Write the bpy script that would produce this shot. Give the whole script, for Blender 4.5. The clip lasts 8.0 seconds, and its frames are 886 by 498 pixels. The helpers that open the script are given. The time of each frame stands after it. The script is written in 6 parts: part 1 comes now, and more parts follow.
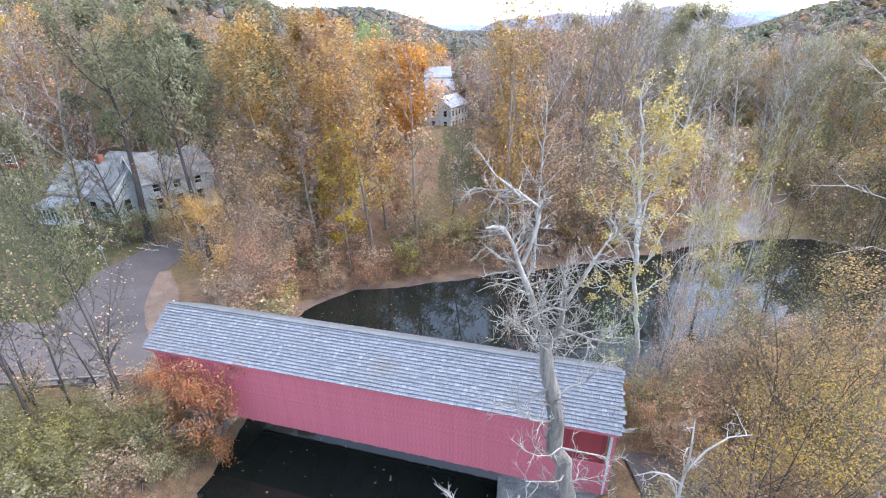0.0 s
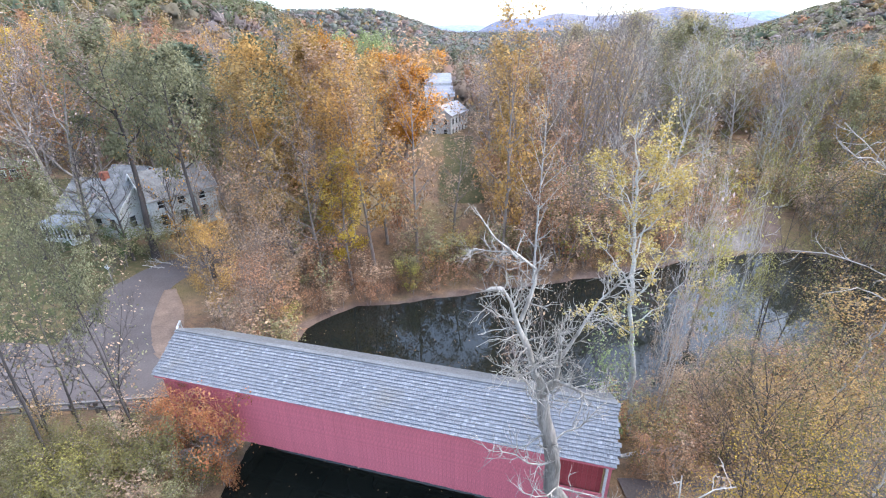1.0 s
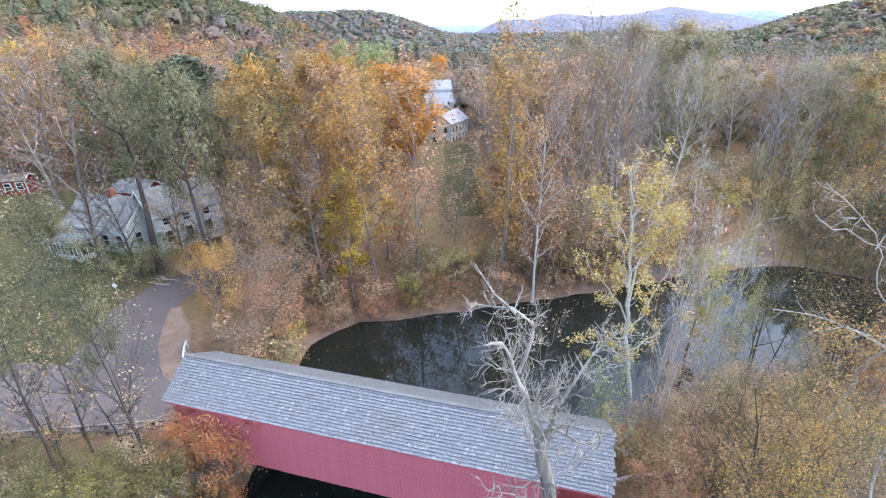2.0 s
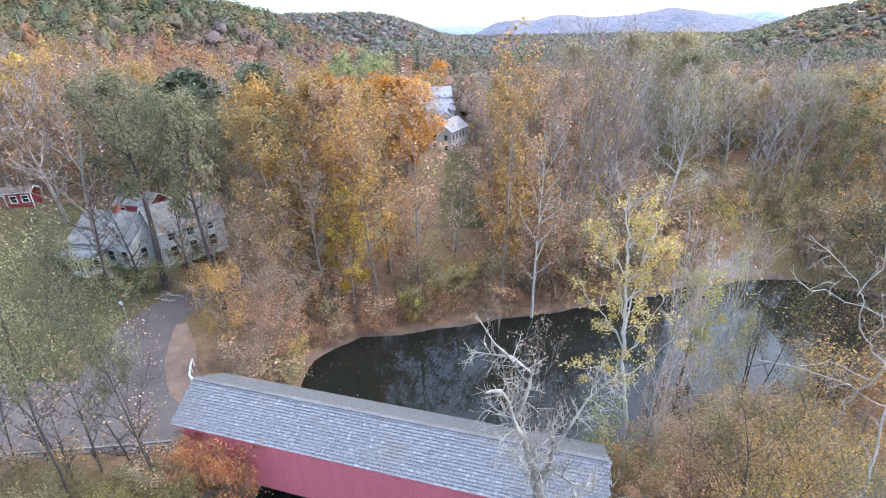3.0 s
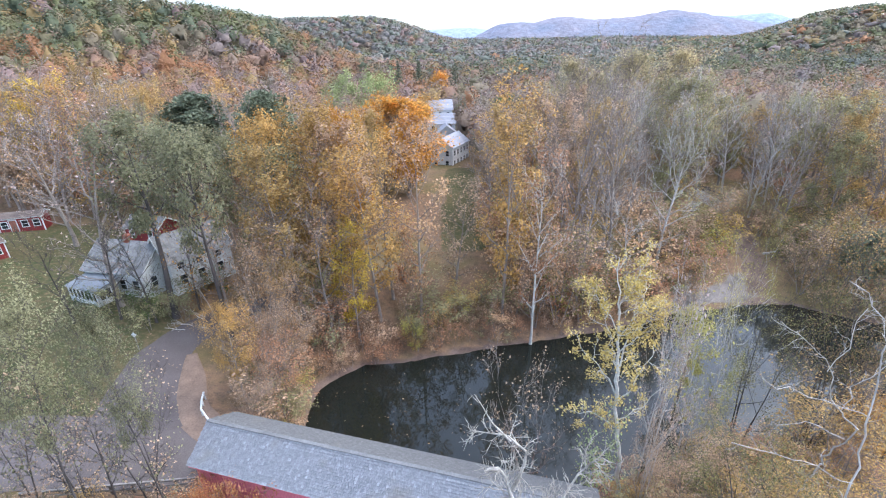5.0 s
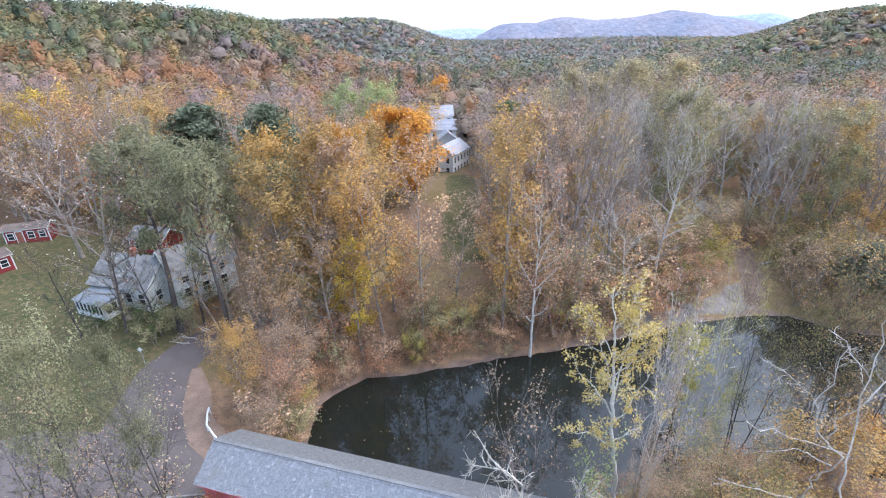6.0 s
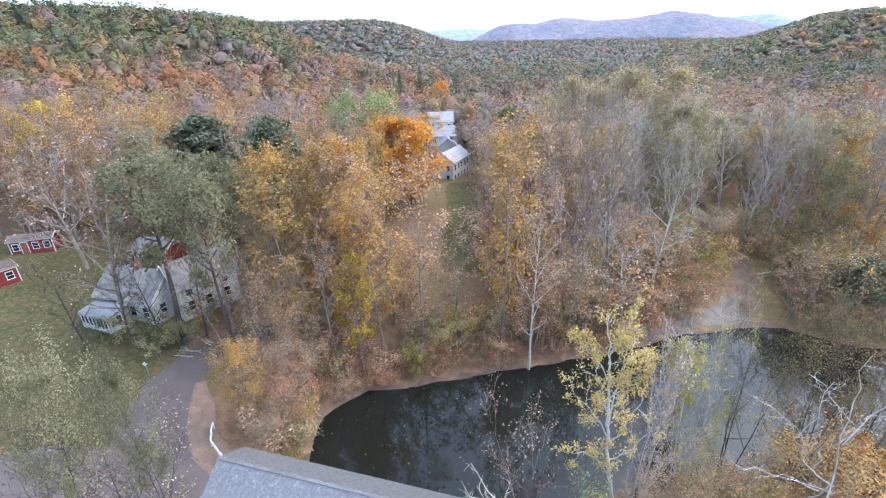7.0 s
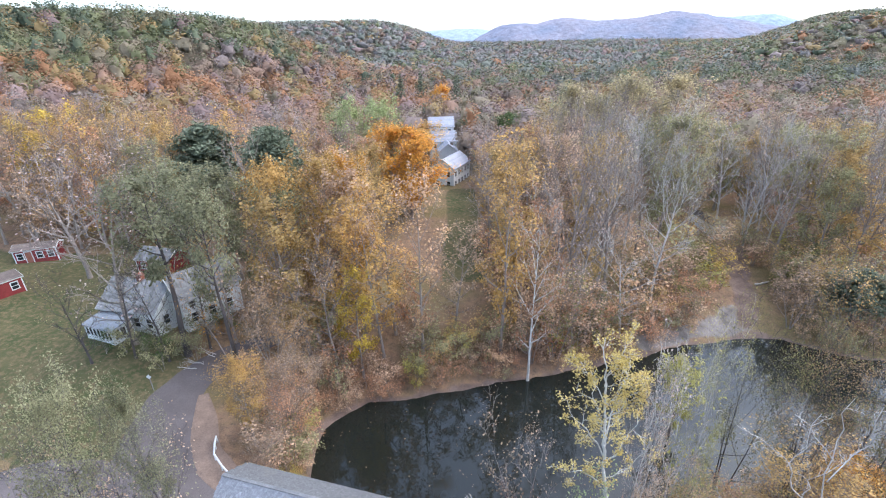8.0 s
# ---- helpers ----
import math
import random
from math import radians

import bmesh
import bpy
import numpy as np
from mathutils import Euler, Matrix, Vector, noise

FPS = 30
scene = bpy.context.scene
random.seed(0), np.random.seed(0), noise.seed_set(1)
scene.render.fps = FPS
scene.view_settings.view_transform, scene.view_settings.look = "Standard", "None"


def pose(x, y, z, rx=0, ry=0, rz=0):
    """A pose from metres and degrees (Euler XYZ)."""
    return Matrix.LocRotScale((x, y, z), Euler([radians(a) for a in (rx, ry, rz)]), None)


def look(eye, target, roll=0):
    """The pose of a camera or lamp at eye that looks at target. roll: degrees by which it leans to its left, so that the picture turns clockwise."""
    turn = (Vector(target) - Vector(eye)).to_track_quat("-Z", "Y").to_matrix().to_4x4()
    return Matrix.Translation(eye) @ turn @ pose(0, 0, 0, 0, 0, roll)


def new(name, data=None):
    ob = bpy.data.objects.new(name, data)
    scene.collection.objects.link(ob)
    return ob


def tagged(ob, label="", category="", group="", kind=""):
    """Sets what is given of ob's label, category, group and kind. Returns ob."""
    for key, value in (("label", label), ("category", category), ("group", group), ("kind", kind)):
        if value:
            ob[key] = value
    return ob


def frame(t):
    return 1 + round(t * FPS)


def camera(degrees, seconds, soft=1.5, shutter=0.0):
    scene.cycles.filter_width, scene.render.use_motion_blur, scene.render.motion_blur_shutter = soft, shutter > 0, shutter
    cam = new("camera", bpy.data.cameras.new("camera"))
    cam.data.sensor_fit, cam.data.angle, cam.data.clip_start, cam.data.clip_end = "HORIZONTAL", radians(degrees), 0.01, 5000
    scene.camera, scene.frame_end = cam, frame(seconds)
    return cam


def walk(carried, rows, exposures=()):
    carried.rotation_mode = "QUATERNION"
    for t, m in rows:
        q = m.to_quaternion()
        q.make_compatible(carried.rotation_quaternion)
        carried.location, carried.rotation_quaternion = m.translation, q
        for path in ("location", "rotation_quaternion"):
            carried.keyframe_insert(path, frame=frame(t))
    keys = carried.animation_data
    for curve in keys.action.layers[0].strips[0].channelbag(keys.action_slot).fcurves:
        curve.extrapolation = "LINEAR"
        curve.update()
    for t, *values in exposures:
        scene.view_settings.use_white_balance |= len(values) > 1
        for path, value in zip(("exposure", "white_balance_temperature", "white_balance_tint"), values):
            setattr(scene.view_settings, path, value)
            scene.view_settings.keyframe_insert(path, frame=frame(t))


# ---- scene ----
cam = camera(88.84, 8.0, soft=1.1)
# seconds, eye x, y, z, pitch, lean to the left, yaw
ROWS = [
    (0, 0.001, -0.0, 26.2, -24.352, -0.854, -0.0),
    (0.5, -0.014, 0.032, 27.269, -24.346, -0.889, -0.009),
    (1, -0.032, 0.064, 28.383, -24.354, -0.906, 0.009),
    (1.5, -0.058, 0.07, 29.503, -24.351, -0.926, 0.021),
    (3, -0.138, 0.051, 32.78, -24.293, -0.942, 0.03),
    (3.5, -0.153, 0.051, 33.803, -24.259, -0.95, 0.046),
    (4, -0.164, 0.042, 34.834, -24.168, -0.979, 0.062),
    (4.5, -0.159, 0.018, 35.838, -24.12, -0.989, 0.103),
    (6, -0.087, -0.063, 38.967, -24.104, -1.08, 0.27),
    (6.5, -0.03, -0.082, 40.004, -24.061, -1.072, 0.295),
    (7, 0.021, -0.076, 41.029, -24.047, -1.069, 0.331),
    (7.5, 0.063, -0.04, 42.011, -24.083, -1.054, 0.372),
    (8, 0.098, 0.02, 43.0, -24.097, -1.019, 0.4),
]
walk(cam, [(t, pose(x, y, z, 0, 0, yaw) @ pose(0, 0, 0, 90 + pitch, 0, 0) @ pose(0, 0, 0, 0, 0, lean)) for t, x, y, z, pitch, lean, yaw in ROWS],
     exposures=[(0.0, 2.28, 5720, 9), (1.5, 2.18, 5720, 9), (4.5, 2.07, 5720, 9), (8.0, 2.03, 5720, 9)])



# ---------------------------------------------------------------- light: an overcast autumn evening
world = bpy.data.worlds.new("overcast_sky")
scene.world = world
world.use_nodes = True
wn, wl = world.node_tree.nodes, world.node_tree.links
wn.clear()
sky = wn.new("ShaderNodeTexSky")
sky.sky_type = "NISHITA"
sky.sun_disc = False
sky.sun_elevation = radians(56)
sky.sun_rotation = radians(75)
sky.air_density, sky.dust_density, sky.ozone_density = 1.0, 3.0, 1.0
grey = wn.new("ShaderNodeHueSaturation")
grey.inputs["Saturation"].default_value = 0.78
wback = wn.new("ShaderNodeBackground")
wback.inputs["Strength"].default_value = 0.15
wout = wn.new("ShaderNodeOutputWorld")
wl.new(sky.outputs[0], grey.inputs["Color"])
wl.new(grey.outputs[0], wback.inputs["Color"])
wl.new(wback.outputs[0], wout.inputs["Surface"])
sun_data = bpy.data.lights.new("sun", "SUN")
sun_data.energy, sun_data.angle, sun_data.color = 0.16, radians(60), (1.0, 0.96, 0.9)
sun = new("sun", sun_data)
# the veiled sun stands high to the right of the valley
sun.matrix_world = look((97, 26, 148), (0, 0, 0))

# ---------------------------------------------------------------- materials


def mat(name, build, rough=0.85, spec=0.25):
    m = bpy.data.materials.new(name)
    m.use_nodes = True
    n, l = m.node_tree.nodes, m.node_tree.links
    b = n["Principled BSDF"]
    b.inputs["Roughness"].default_value = rough
    b.inputs["Specular IOR Level"].default_value = spec
    build(n, l, b)
    return m


def ramp(n, l, src, stops):
    r = n.new("ShaderNodeValToRGB")
    els = r.color_ramp.elements
    while len(els) < len(stops):
        els.new(0.5)
    for e, (p, c) in zip(els, stops):
        e.position, e.color = p, (*c, 1)
    l.new(src, r.inputs[0])
    return r.outputs[0]


def coords(n):
    return n.new("ShaderNodeTexCoord").outputs["Object"]


def fuzz(n, l, vec, scale, detail=3.0, rough=0.6):
    t = n.new("ShaderNodeTexNoise")
    t.inputs["Scale"].default_value, t.inputs["Detail"].default_value = scale, detail
    t.inputs["Roughness"].default_value = rough
    l.new(vec, t.inputs["Vector"])
    return t.outputs["Fac"]


def mixed(n, l, fac, a, b, blend="MIX"):
    m = n.new("ShaderNodeMix")
    m.data_type, m.blend_type = "RGBA", blend
    for sock, v in ((m.inputs["Factor"], fac), (m.inputs[6], a), (m.inputs[7], b)):
        if isinstance(v, (int, float)):
            sock.default_value = v
        elif isinstance(v, tuple):
            sock.default_value = (*v, 1)
        else:
            l.new(v, sock)
    return m.outputs[2]


def relief(n, l, b, height, strength, distance):
    t = n.new("ShaderNodeBump")
    t.inputs["Strength"].default_value, t.inputs["Distance"].default_value = strength, distance
    l.new(height, t.inputs["Height"])
    l.new(t.outputs[0], b.inputs["Normal"])


def between(n, l, value, lo, hi):
    t = n.new("ShaderNodeMapRange")
    t.inputs["From Min"].default_value, t.inputs["From Max"].default_value = lo, hi
    l.new(value, t.inputs["Value"])
    return t.outputs[0]


def two_tone(name, dark, light, scale=2.0, fine=18.0, rough=0.85, bump=0.3, dist=0.01, spec=0.25, stretch=(1, 1, 1), vary=0.11):
    """A surface that wavers between two colours in broad stains and fine grain."""
    def build(n, l, b):
        mp = n.new("ShaderNodeMapping")
        mp.inputs["Scale"].default_value = stretch
        l.new(coords(n), mp.inputs["Vector"])
        a, f = fuzz(n, l, mp.outputs[0], scale, 4), fuzz(n, l, mp.outputs[0], fine, 5, 0.7)
        c = mixed(n, l, between(n, l, a, 0.3, 0.7), dark, light)
        g = mixed(n, l, between(n, l, f, 0.3, 0.75), (0.62, 0.62, 0.62), (1.15, 1.15, 1.15))
        rnd = n.new("ShaderNodeObjectInfo").outputs["Random"]
        v = mixed(n, l, rnd, (1 - vary,) * 3, (1 + vary,) * 3)
        c = mixed(n, l, 1.0, mixed(n, l, 1.0, c, g, "MULTIPLY"), v, "MULTIPLY")
        l.new(c, b.inputs["Base Color"])
        relief(n, l, b, f, bump, dist)
    return mat(name, build, rough, spec)


def leaf_mat(name, shades, thin=0.42, clump=0.35, each=0.5):
    """Leaves: the colour drifts over the crown, from leaf to leaf and from tree to tree; light shines partly through."""
    def build(n, l, b):
        vec = coords(n)
        info = n.new("ShaderNodeObjectInfo").outputs["Random"]
        isl = n.new("ShaderNodeNewGeometry").outputs["Random Per Island"]
        off = n.new("ShaderNodeVectorMath")
        off.operation = "ADD"
        l.new(vec, off.inputs[0])
        sc = n.new("ShaderNodeMath")
        sc.operation = "MULTIPLY"
        sc.inputs[1].default_value = 57.0
        l.new(info, sc.inputs[0])
        l.new(sc.outputs[0], off.inputs[1])
        drift = between(n, l, fuzz(n, l, off.outputs[0], clump, 2), 0.3, 0.7)
        k = n.new("ShaderNodeMath")
        k.operation = "MULTIPLY_ADD"
        k.inputs[1].default_value, k.inputs[2].default_value = 1 - each, 0.0
        l.new(drift, k.inputs[0])
        k2 = n.new("ShaderNodeMath")
        k2.operation = "MULTIPLY_ADD"
        k2.inputs[1].default_value = each
        l.new(isl, k2.inputs[0])
        l.new(k.outputs[0], k2.inputs[2])
        stops = [(i / (len(shades) - 1), c) for i, c in enumerate(shades)]
        c = ramp(n, l, k2.outputs[0], stops)
        v = mixed(n, l, info, (0.78, 0.8, 0.82), (1.15, 1.12, 1.1))
        c = mixed(n, l, 1.0, c, v, "MULTIPLY")
        if each > 0.4:                           # single leaves, fresh or withered
            q = n.new("ShaderNodeMath")
            q.operation = "MULTIPLY"
            q.inputs[1].default_value = 17.3
            l.new(isl, q.inputs[0])
            q2 = n.new("ShaderNodeMath")
            q2.operation = "FRACT"
            l.new(q.outputs[0], q2.inputs[0])
            c = mixed(n, l, 1.0, c, mixed(n, l, q2.outputs[0], (0.62, 0.6, 0.58), (1.34, 1.34, 1.32)), "MULTIPLY")
        l.new(c, b.inputs["Base Color"])
        tr = n.new("ShaderNodeBsdfTranslucent")
        l.new(c, tr.inputs["Color"])
        mx = n.new("ShaderNodeMixShader")
        mx.inputs[0].default_value = thin
        l.new(b.outputs[0], mx.inputs[1])
        l.new(tr.outputs[0], mx.inputs[2])
        l.new(mx.outputs[0], n["Material Output"].inputs["Surface"])
    return mat(name, build, 0.75, 0.15)


LEAF = {
    "orange": leaf_mat("orange_maple_leaves", [(0.44, 0.19, 0.035), (0.58, 0.29, 0.05), (0.66, 0.39, 0.09)]),
    "gold": leaf_mat("golden_leaves", [(0.36, 0.215, 0.068), (0.485, 0.305, 0.10), (0.595, 0.40, 0.15)]),
    "yellow": leaf_mat("yellow_leaves", [(0.40, 0.28, 0.04), (0.56, 0.40, 0.06), (0.66, 0.50, 0.12)]),
    "lime": leaf_mat("yellow_green_leaves", [(0.238, 0.212, 0.0595), (0.391, 0.357, 0.102), (0.527, 0.476, 0.17)]),
    "birch": leaf_mat("birch_yellow_leaves", [(0.42, 0.325, 0.10), (0.585, 0.465, 0.165), (0.73, 0.61, 0.27)], clump=0.9),
    "russet": leaf_mat("russet_leaves", [(0.275, 0.145, 0.08), (0.42, 0.23, 0.13), (0.57, 0.35, 0.215)]),
    "rust": leaf_mat("rusty_brown_leaves", [(0.23, 0.15, 0.082), (0.34, 0.22, 0.11), (0.44, 0.29, 0.135)]),
    "tan": leaf_mat("tan_leaves", [(0.352, 0.22, 0.121), (0.506, 0.33, 0.187), (0.682, 0.506, 0.33)]),
    "brown": leaf_mat("brown_leaves", [(0.311, 0.221, 0.15), (0.441, 0.311, 0.208), (0.558, 0.403, 0.26)]),
    "ochre": leaf_mat("ochre_leaves", [(0.33, 0.225, 0.09), (0.455, 0.31, 0.12), (0.57, 0.40, 0.16)]),
    "olive": leaf_mat("olive_leaves", [(0.212, 0.201, 0.106), (0.319, 0.295, 0.153), (0.437, 0.407, 0.212)]),
    "sage": leaf_mat("grey_green_leaves", [(0.175, 0.17, 0.092), (0.25, 0.242, 0.135), (0.345, 0.332, 0.195)]),
    "moss": leaf_mat("yellow_olive_leaves", [(0.11, 0.103, 0.043), (0.18, 0.165, 0.065), (0.30, 0.26, 0.095)], clump=0.9),
    "green": leaf_mat("green_leaves", [(0.05, 0.08, 0.03), (0.10, 0.14, 0.05), (0.17, 0.21, 0.08)]),
    "light": leaf_mat("light_green_leaves", [(0.22, 0.27, 0.11), (0.35, 0.40, 0.17), (0.46, 0.50, 0.24)]),
    "pine": leaf_mat("pine_needles", [(0.105, 0.122, 0.08), (0.15, 0.172, 0.112), (0.215, 0.24, 0.16)], 0.2),
    "mauve": leaf_mat("bare_twig_haze", [(0.29, 0.228, 0.205), (0.41, 0.325, 0.295), (0.53, 0.43, 0.385)], 0.1),
    "red": leaf_mat("red_orange_leaves", [(0.25, 0.075, 0.045), (0.38, 0.17, 0.075), (0.46, 0.31, 0.13)], clump=1.2),
    "haze": leaf_mat("pale_olive_leaves", [(0.31, 0.255, 0.13), (0.41, 0.345, 0.185), (0.51, 0.44, 0.25)]),
    # woods far off, where the single leaves melt together; haze muted into their colours
    "far_orange": leaf_mat("far_orange_crowns", [(0.235, 0.126, 0.0649), (0.286, 0.154, 0.0792), (0.338, 0.181, 0.0933)], 0.2, 0.06, 0.3),
    "far_gold": leaf_mat("far_golden_crowns", [(0.216, 0.155, 0.0686), (0.264, 0.189, 0.0836), (0.312, 0.224, 0.0986)], 0.2, 0.06, 0.3),
    "far_russet": leaf_mat("far_russet_crowns", [(0.209, 0.135, 0.0943), (0.255, 0.165, 0.115), (0.301, 0.195, 0.136)], 0.2, 0.06, 0.3),
    "far_brown": leaf_mat("far_brown_crowns", [(0.162, 0.122, 0.0894), (0.197, 0.149, 0.109), (0.232, 0.176, 0.129)], 0.2, 0.06, 0.3),
    "far_olive": leaf_mat("far_olive_crowns", [(0.134, 0.12, 0.0697), (0.164, 0.146, 0.085), (0.194, 0.172, 0.1)], 0.2, 0.06, 0.3),
    "far_haze": leaf_mat("far_pale_olive_crowns", [(0.169, 0.142, 0.0943), (0.206, 0.173, 0.115), (0.243, 0.204, 0.136)], 0.2, 0.06, 0.3),
    "far_green": leaf_mat("far_green_crowns", [(0.125, 0.13, 0.062), (0.155, 0.16, 0.078), (0.19, 0.19, 0.094)], 0.2, 0.06, 0.3),
    "far_pine": leaf_mat("far_pine_crowns", [(0.088, 0.102, 0.062), (0.108, 0.125, 0.076), (0.13, 0.15, 0.092)], 0.12, 0.06, 0.3),
    "far_mauve": leaf_mat("far_bare_crowns", [(0.162, 0.128, 0.112), (0.194, 0.154, 0.136), (0.228, 0.182, 0.16)], 0.1, 0.06, 0.3),
    "far_plum": leaf_mat("far_bare_purplish_crowns", [(0.165, 0.116, 0.102), (0.2, 0.14, 0.124), (0.235, 0.165, 0.146)], 0.1, 0.06, 0.3),
    # the far ridge: distance haze is greyed into these base colours
    "hazed_ridge_bare": leaf_mat("hazed_bare_ridge_crowns", [(0.148, 0.138, 0.125), (0.172, 0.16, 0.146), (0.196, 0.182, 0.166)], 0.1, 0.06, 0.3),
    "hazed_ridge_green": leaf_mat("hazed_green_ridge_crowns", [(0.125, 0.132, 0.105), (0.14, 0.148, 0.118), (0.155, 0.165, 0.132)], 0.1, 0.06, 0.3),
}
BARK = two_tone("grey_bark", (0.20, 0.167, 0.14), (0.39, 0.33, 0.28), 1.2, 9, bump=0.6, dist=0.03, stretch=(1, 1, 0.3))
DARK_BARK = two_tone("dark_bark", (0.055, 0.047, 0.042), (0.13, 0.11, 0.10), 1.2, 9, bump=0.6, dist=0.03, stretch=(1, 1, 0.3))
PALE_BARK = two_tone("bleached_dead_wood", (0.36, 0.33, 0.295), (0.68, 0.63, 0.57), 1.5, 8, bump=0.6, dist=0.03, stretch=(1, 1, 0.3))
BIRCH_BARK = two_tone("white_bark", (0.50, 0.475, 0.42), (0.78, 0.745, 0.67), 1.6, 7, bump=0.4, dist=0.02, stretch=(1, 1, 2))


# ---------------------------------------------------------------- helpers of the build


def mesh_of(name, verts, faces, mats, index=None, smooth=False, normals=None):
    me = bpy.data.meshes.new(name)
    if isinstance(verts, np.ndarray):
        verts = verts.tolist()
    if isinstance(faces, np.ndarray):
        faces = faces.tolist()
    me.from_pydata(verts, [], faces)
    for m in mats:
        me.materials.append(m)
    if index is not None:
        me.polygons.foreach_set("material_index", np.asarray(index, dtype=np.int32))
    if smooth:
        me.polygons.foreach_set("use_smooth", np.ones(len(me.polygons), dtype=bool))
    me.update()
    if normals is not None:
        me.polygons.foreach_set("use_smooth", np.ones(len(me.polygons), dtype=bool))
        me.normals_split_custom_set_from_vertices(np.asarray(normals).tolist())
    return me


def part(name, bm, material, parent, label=""):
    me = bpy.data.meshes.new(name)
    bm.to_mesh(me)
    bm.free()
    me.materials.append(material)
    ob = new(name, me)
    ob.parent = parent
    if label:
        tagged(ob, label)
    return ob


def hung(name, me, parent, m=None, label=""):
    ob = new(name, me)
    ob.parent = parent
    if m is not None:
        ob.matrix_basis = m
    if label:
        tagged(ob, label)
    return ob


def box(bm, x0, x1, y0, y1, z0, z1, m=None, bevel=0.0):
    g = bmesh.ops.create_cube(bm, size=1.0)
    mm = Matrix.Translation(((x0 + x1) / 2, (y0 + y1) / 2, (z0 + z1) / 2)) @ Matrix.Diagonal((x1 - x0, y1 - y0, z1 - z0, 1))
    bmesh.ops.transform(bm, matrix=(m @ mm) if m else mm, verts=g["verts"])
    if bevel:
        es = {e for v in g["verts"] for e in v.link_edges}
        bmesh.ops.bevel(bm, geom=list(es), offset=bevel, segments=1, affect="EDGES")
    return bm


def boxed(*a, **k):
    return box(bmesh.new(), *a, **k)


def smoothstep(a, b, x):
    t = np.clip((x - a) / (b - a), 0, 1)
    return t * t * (3 - 2 * t)


# ---------------------------------------------------------------- the lie of the land (water level is 0)
RIVER = np.array([(-16.0, 20), (-16.0, 26), (-15.3, 35), (-15.8, 42), (-13.8, 44), (-10.6, 46.2), (-6.9, 46.9), (-0.9, 48.4), (7.8, 50.4), (17, 52.4),
                  (28.8, 55.4), (36, 58.2), (44, 59.4), (48.5, 60.2), (52.5, 59.4), (60, 54.5), (80, 50), (130, 50), (130, 38), (80, 36),
                  (55, 33), (42, 33), (30, 32), (21, 31), (15, 29), (10, 25.5), (4.5, 23), (3.2, 17), (2.5, 12), (1, 2), (-2, -40), (-21, -40), (-17, 8)])


def river_distance(x, y):
    """Metres from the shore: minus in the water."""
    p = np.stack([x, y], -1)
    best = np.full(x.shape, 1e9)
    inside = np.zeros(x.shape, bool)
    for a, b in zip(RIVER, np.roll(RIVER, -1, 0)):
        ab = b - a
        t = np.clip(((p - a) @ ab) / (ab @ ab), 0, 1)
        best = np.minimum(best, np.hypot(*(np.moveaxis(p - a - t[..., None] * ab, -1, 0))))
        cross = (a[1] > y) != (b[1] > y)
        with np.errstate(divide="ignore", invalid="ignore"):
            inside ^= cross & (x < (b[0] - a[0]) * (y - a[1]) / (b[1] - a[1]) + a[0])
    return np.where(inside, -best, best)


def wobble(x, y):
    return (np.sin(x * 0.31 + 1.3 * np.sin(y * 0.17)) + np.sin(y * 0.37 + 1.1 * np.sin(x * 0.23 + 2)) + 0.6 * np.sin(x * 0.9 + y * 0.7)) / 2.6


def land(x, y):
    x, y = np.asarray(x, float), np.asarray(y, float)
    d = river_distance(x, y) + 0.45 * wobble(x * 2.1, y * 2.1)
    top = 3.8 + 2.9 * smoothstep(-26, -46, x) * smoothstep(30, 48, y) + 1.2 * smoothstep(60, 130, y)
    top = top + 2.0 * smoothstep(-50, -90, x) + 5.0 * smoothstep(150, 700, y)
    low = 1.0 + 0.8 * wobble(x, y)
    right = smoothstep(38, 50, x) * smoothstep(100, 70, y) * smoothstep(52, 60, y)
    far_bank = smoothstep(40, 50, y) * smoothstep(-20, -12, x)
    top = top * (1 - right) + (low + 0.8) * right
    steep = smoothstep(-8, -12, x) * smoothstep(34, 28, y)
    bank = smoothstep(0.0, 9.0 + 3 * far_bank - 5.8 * steep, d)
    z = np.where(d < 0, -1.2 * smoothstep(0, -3, d), 0.25 + (top - 0.25) * bank) + 0.12 * wobble(x * 1.7, y * 1.7) * smoothstep(-1, 3, d)
    # hills
    z = z + 37 * smoothstep(150, 330, y - 0.12 * x) * smoothstep(-60, -165, x) * (1 - smoothstep(420, 680, y))
    z = z + 3.5 * wobble(x / 60, y / 60) * smoothstep(200, 400, y)
    z = z + 43 * smoothstep(620, 900, y) * smoothstep(60, -150, x) * smoothstep(1700, 1200, y)
    z = z + 27 * smoothstep(480, 1250, y) + 22 * smoothstep(1250, 2600, y)
    z = z + 52 * smoothstep(400, 620, y) * smoothstep(-120, 130, x - 0.68 * y) * smoothstep(1700, 1200, y)
    z = z + 8 * np.exp(-((x + 265) / 85) ** 2 - ((y - 330) / 90) ** 2)
    return z


def flatten(z, x, y):
    """The level ground of the road at the bridge's ends."""
    near_left = smoothstep(6.5, 4.0, np.abs(y - 30.0)) * smoothstep(-40, -34, x) * smoothstep(-17.0, -19.0, x)
    z = z * (1 - near_left) + 3.75 * near_left
    w = smoothstep(5.5, 3.2, np.abs((y - 17.6) + 0.02 * (x - 10) - 0.012 * np.clip(x - 14, 0, 40) ** 2)) * smoothstep(7.0, 9.0, x) * smoothstep(60, 45, x)
    return z * (1 - w) + 3.75 * w


def ground_z(x, y):
    x, y = np.asarray(x, float), np.asarray(y, float)
    return flatten(land(x, y), x, y)


